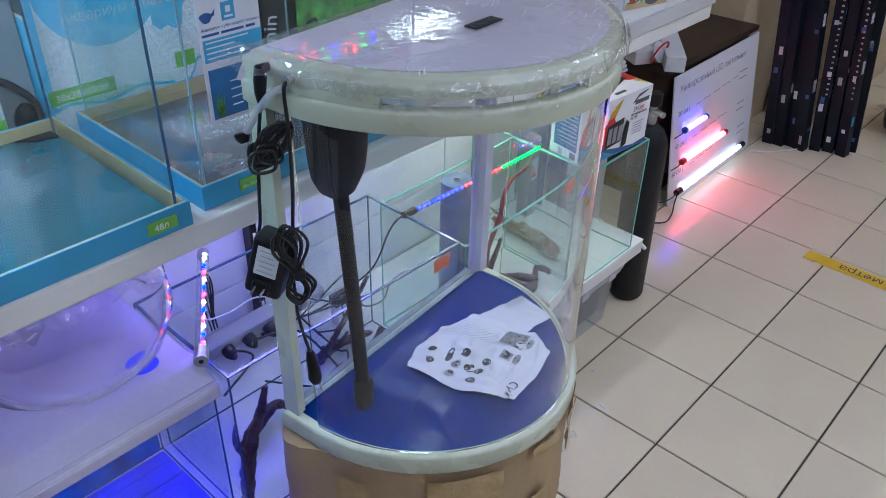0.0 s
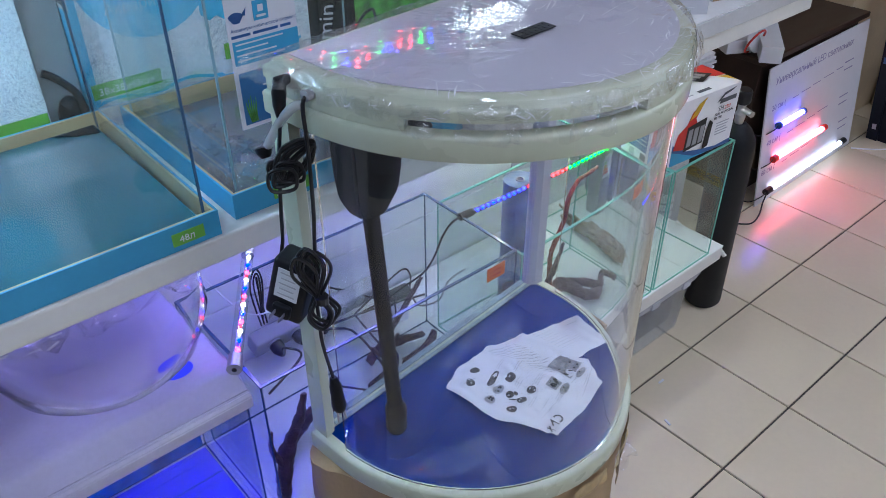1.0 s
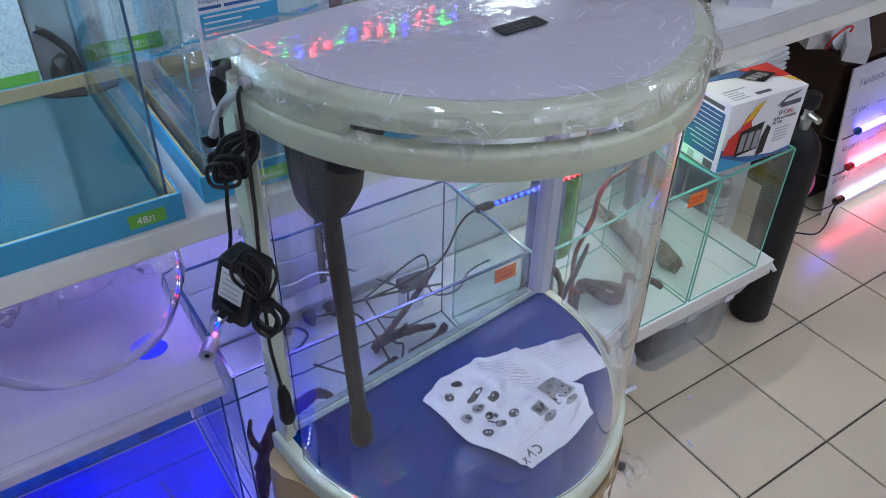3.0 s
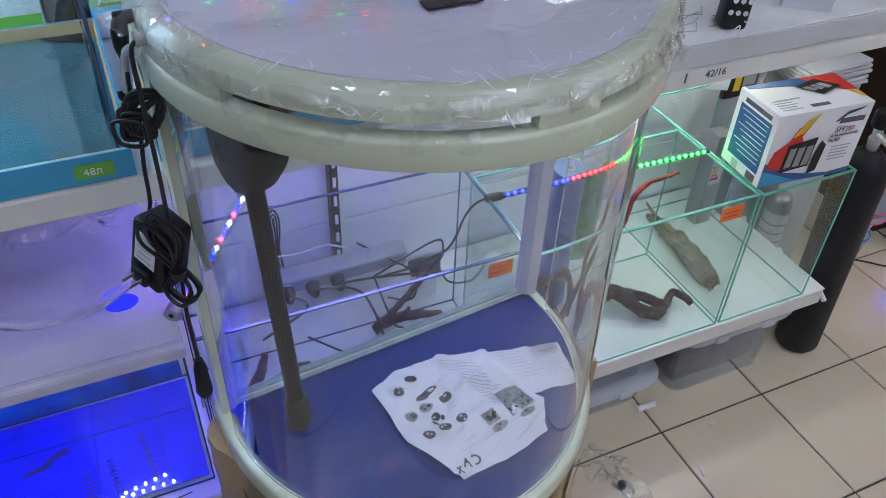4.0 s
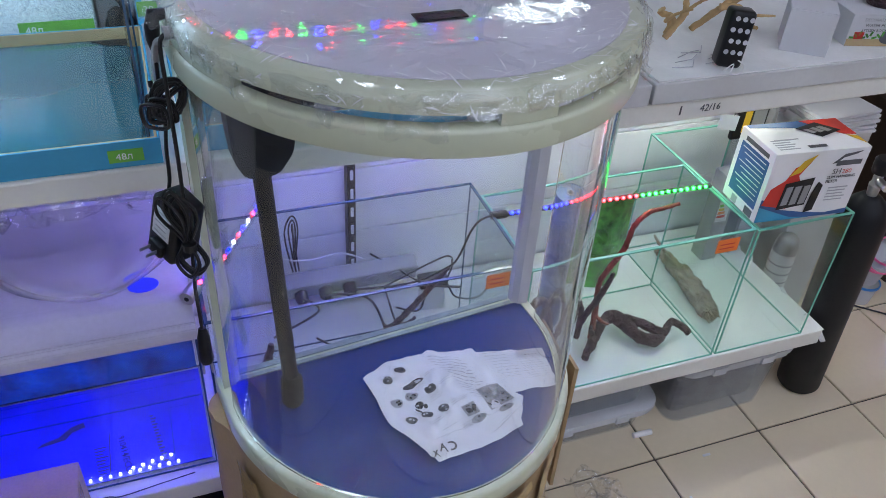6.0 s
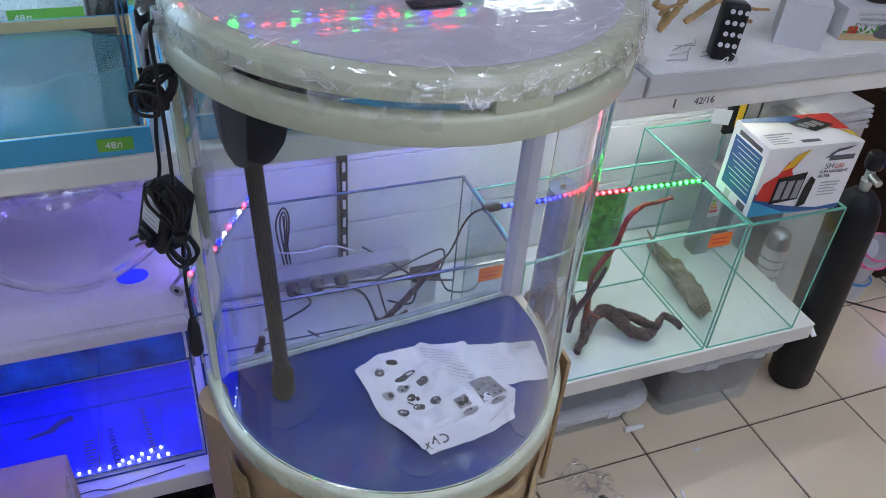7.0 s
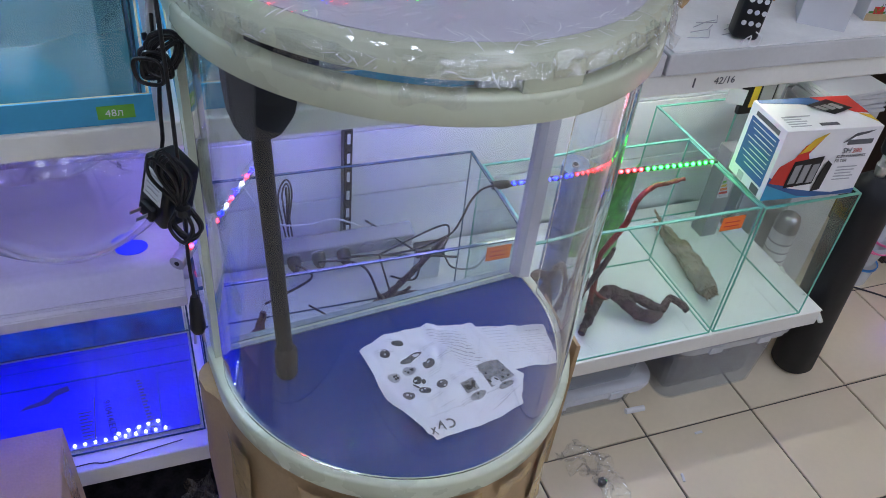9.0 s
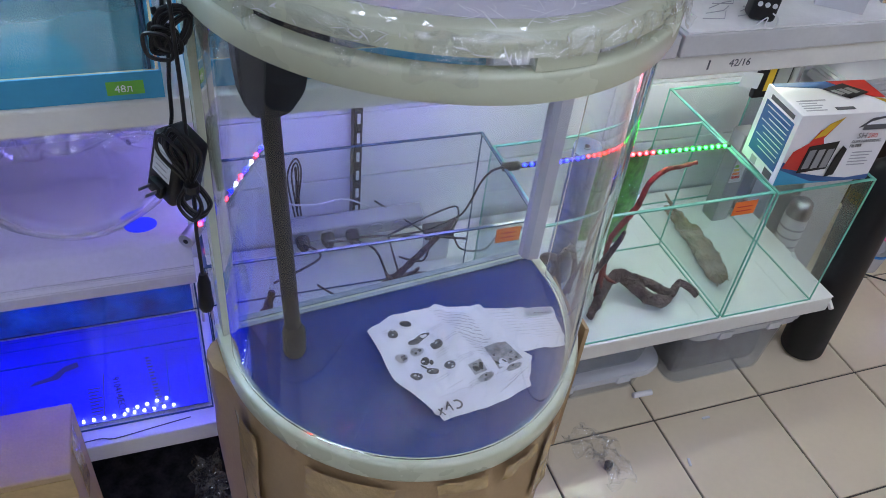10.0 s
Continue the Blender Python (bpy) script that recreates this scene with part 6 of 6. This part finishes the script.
ink_text("Универсальный LED светильник", .040, .05, .485)
for k, (txt, u, v, n) in enumerate((("20 см (", .045, .385, 5), ("40 см (", .035, .245, 4), ("60 см (", .02, .125, 3))):
    ink_text(txt, .032, u, v)
    x = u + .155
    for j in range(n):  # unreadable handwriting
        w = (.045, .070, .062, .085, .060)[j]
        part("written_bar", obox(sm @ Matrix.Translation((x + w / 2, -.0036, v + .008 + .004 * j)), w, .0006, .0032), M["penink"], sg)
        x += w + .022
for k, (u, v) in enumerate(((.66, .42), (.66, .27), (.69, .15))):
    for j in range(2):
        part("price_bar", obox(sm @ Matrix.Translation((u, -.0036, v - .032 * j)), .075, .0006, .005), M["penink"], sg)
for k, (u, v, ln, c, cap) in enumerate(((.075, .322, .20, "tube_blue", "navy"), (.068, .185, .42, "tube_pink", "red"), (.04, .055, .66, "tube_white", "black"))):
    lt = thing("led_lamp", ("short blue LED tube lamp, lit", "pink LED tube lamp, lit", "long white LED tube lamp, lit")[k], "LED lamp", (1.5, .32, .1 + .1 * k), "LED lamps on the price board")
    a, b = sm @ Vector((u, -.020, v)), sm @ Vector((u + ln, -.020, v))
    part("tube", tube([a.lerp(b, .06), a.lerp(b, .94)], .011, 14), M[c], lt, "glowing tube", True)
    part("cap", tube([a, a.lerp(b, .06)], .0135, 14), M[cap], lt, "", True)
    part("cap", tube([a.lerp(b, .94), b], .0135, 14), M[cap], lt, "", True)
    cable("cable", [a, a + Vector((-.03, .0, -.01)), a + Vector((-.07, .03, -.03)), a + Vector((-.09, .10, -.02))], .0022, lt)
wire = thing("loose_cable", "thin black cable on the floor at the board", "cable", (1.15, .3, 0))
cable("cable", [(1.25, .298, .06), (1.22, .29, .03), (1.17, .27, .008), (1.10, .26, .005), (1.05, .30, .005), (.98, .36, .006)], .003, wire)
wire = thing("loose_cable", "thin white cable on the floor", "cable", (2.05, .2, 0))
cable("cable", [(1.98, .30, .006), (2.05, .22, .006), (2.12, .17, .006), (2.22, .10, .006), (2.32, -.08, .006)], .0035, wire, "whitep")
# goods on the desk
for k, (x, y, rz, sx, sy, sz, z) in enumerate(((1.30, .47, 35, .34, .075, .06, .601), (1.42, .68, 12, .42, .20, .09, .601), (1.40, .70, 8, .36, .18, .08, .692), (1.22, .60, 60, .24, .10, .05, .601))):
    b_ = thing("white_carton", "white lamp carton lying on the desk", "carton", (x, y, z), "white cartons on the desk")
    m = Matrix.Translation((x, y, z + sz / 2)) @ Matrix.Rotation(radians(rz), 4, "Z")
    part("body", obox(m, sx, sy, sz, .002), M["paper"], b_)
    part("print", obox(m @ Matrix.Translation((-sx * .2, -sy / 2 - .0006, 0)), sx * .22, .0008, sz * .5), M["inkl"], b_)
    part("print", obox(m @ Matrix.Translation((sx * .25, -sy / 2 - .0006, .0)), sx * .18, .0008, sz * .3), M["red" if k == 0 else "ink"], b_)
for k, (c, x, y, z, r) in enumerate((("red", 1.19, .50, .65, .045), ("cyan", 1.30, .60, .73, .045), ("greyp", 1.36, .58, .73, .045))):
    rg = thing("ring_light", ("red ring lamp against a carton", "blue cable ring on a carton", "grey cable ring on a carton")[k], "ring", (x, y, z - r), "")
    part("ring", tube([(x + r * math.cos(a), y - .02 * math.sin(a) - .04, z + r * math.sin(a)) for a in (i * math.pi / 14 for i in range(28))], .004, 8, None, True), M[c], rg, "", True)
    if k == 0:
        part("disc", lathe([(.001, 0), (r * .93, 0), (r * .93, .004), (.001, .004)], (0, 0, 0), 28, None, Matrix.Translation((x, y - .036, z)) @ Matrix.Rotation(radians(64), 4, "X")), M["paper"], rg)

# tall dark LED cartons leaning at the beige cabinet
cabn = thing("beige_cabinet", "beige wooden cabinet side", "cabinet", (2.9, .6, 0))
part("carcass", box(1.97, 2.6, .47, .94, 0, 2.0, .004), M["beige"], cabn)
part("side_panel", box(2.50, 3.6, .20, .46, 0, 2.0, .004), M["beige"], cabn)
rnd = random.Random(21)
for k, (x, y, h) in enumerate(((2.16, .285, 1.25), (2.17, .235, 1.30), (2.20, .185, 1.28), (2.19, .135, 1.1), (2.24, .085, 1.30), (2.27, .03, 1.32), (2.27, -.035, 1.25), (2.32, .0, 1.3), (2.25, .165, 1.3), (2.30, .06, 1.25), (2.35, -.05, 1.25))):
    lb = thing("lamp_carton", "tall narrow black carton for an LED lamp", "carton", (x, y, 0), "tall black lamp cartons")
    m = Matrix.Translation((x, y, 0)) @ Euler((radians(-4.5 - rnd.random()), radians(-4.5 - 1.5 * rnd.random()), radians(rnd.uniform(-15, 15)))).to_matrix().to_4x4()
    part("box", obox(m @ Matrix.Translation((0, 0, h / 2)), .048, .048, h, .002), M["navyblack"], lb)
    for j in range(4):
        z = .10 + rnd.random() * .9
        part("label", obox(m @ Matrix.Translation((rnd.uniform(-.006, .006), -.0246, z)), .012 + .012 * rnd.random(), .0008, .015 + .05 * rnd.random()), M[rnd.choice(["paper", "inkl", "paper", "blueboard", "navy"])], lb)
        part("label", obox(m @ Matrix.Translation((-.0246, rnd.uniform(-.01, .006), z - .05)), .0008, .012 + .01 * rnd.random(), .015 + .03 * rnd.random()), M[rnd.choice(["paper", "inkl", "navy"])], lb)
    if k in (4, 6, 9):
        for j in range(34):
            part("print_dot", obox(m @ Matrix.Translation((-.0246, -.010, .30 + j * .026)), .0008, .010, .008), M["inkl"], lb)
bag = thing("black_bag", "dark bag standing on the floor", "bag", (2.75, -.18, 0))
bm = bmesh.new()
bmesh.ops.create_icosphere(bm, subdivisions=3, radius=1, matrix=Matrix.Translation((2.75, -.16, .20)) @ Matrix.Diagonal((.16, .12, .22, 1)))
for v in bm.verts:
    v.co += v.normal * .03 * noise.noise(v.co * 9)
    v.co.z = max(v.co.z, .002)
part("body", bm, M["black"], bag, "", True)
# yellow distance strip on the floor
ys = thing("floor_sticker", "worn yellow distance strip stuck on the tiles", "sticker", (1.28, -.6, .002))
part("strip", box(1.245, 1.315, -1.25, -.255, .0022, .0030), M["yellow"], ys)
lettering("strip_text", "1.5 метра", .055, Matrix.Translation((1.300, -.625, .0032)) @ Matrix.Rotation(radians(90), 4, "Z"), M["ink"], ys, "", .0002)

# bits on the floor
for k, (x, y) in enumerate(((.14, -.03), (.02, -.14), (1.32, -.62), (1.42, -.75), (1.25, -.30))):
    solid("floor_scrap", obox(Matrix.Translation((x, y, .0035)) @ Matrix.Rotation(k * 1.3, 4, "Z"), .022, .006, .003), M["cartonin"] if k > 1 else M["paper"], "small scrap lying on the tiles", "scrap", at=(x, y, .002))

# ---- floor tiles ----
T, G = 1 / 3, .006


def tile_mesh():
    bm = bmesh.new()
    h, c = T / 2 - G / 2, .0015
    rows = [[bm.verts.new((sx * r, sy * r, z)) for sx, sy in ((-1, -1), (1, -1), (1, 1), (-1, 1))] for r, z in ((h, -.004), (h, .0005), (h - c, .0018))]
    for a, b in zip(rows, rows[1:]):
        for k in range(4):
            bm.faces.new((a[k], a[(k + 1) % 4], b[(k + 1) % 4], b[k]))
    bm.faces.new(rows[-1])
    return to_mesh("tile", bm, M["tile"])


tmesh = tile_mesh()
rest = bmesh.new()
for i in range(-9, 15):
    for j in range(-21, 3):
        x, y = (i + .5) * T, (j + .5) * T
        if -5 <= i < 10 and -5 <= j < 3:
            o = new("tile", tmesh)
            o.parent = floor
            o.location = (x, y, 0)
        else:
            h = T / 2 - G / 2
            obox(Matrix.Translation((x, y, -.001)), 2 * h, 2 * h, .0056, 0, rest)
tagged(part("tiles", rest, M["tile"], floor), kind="stuff")
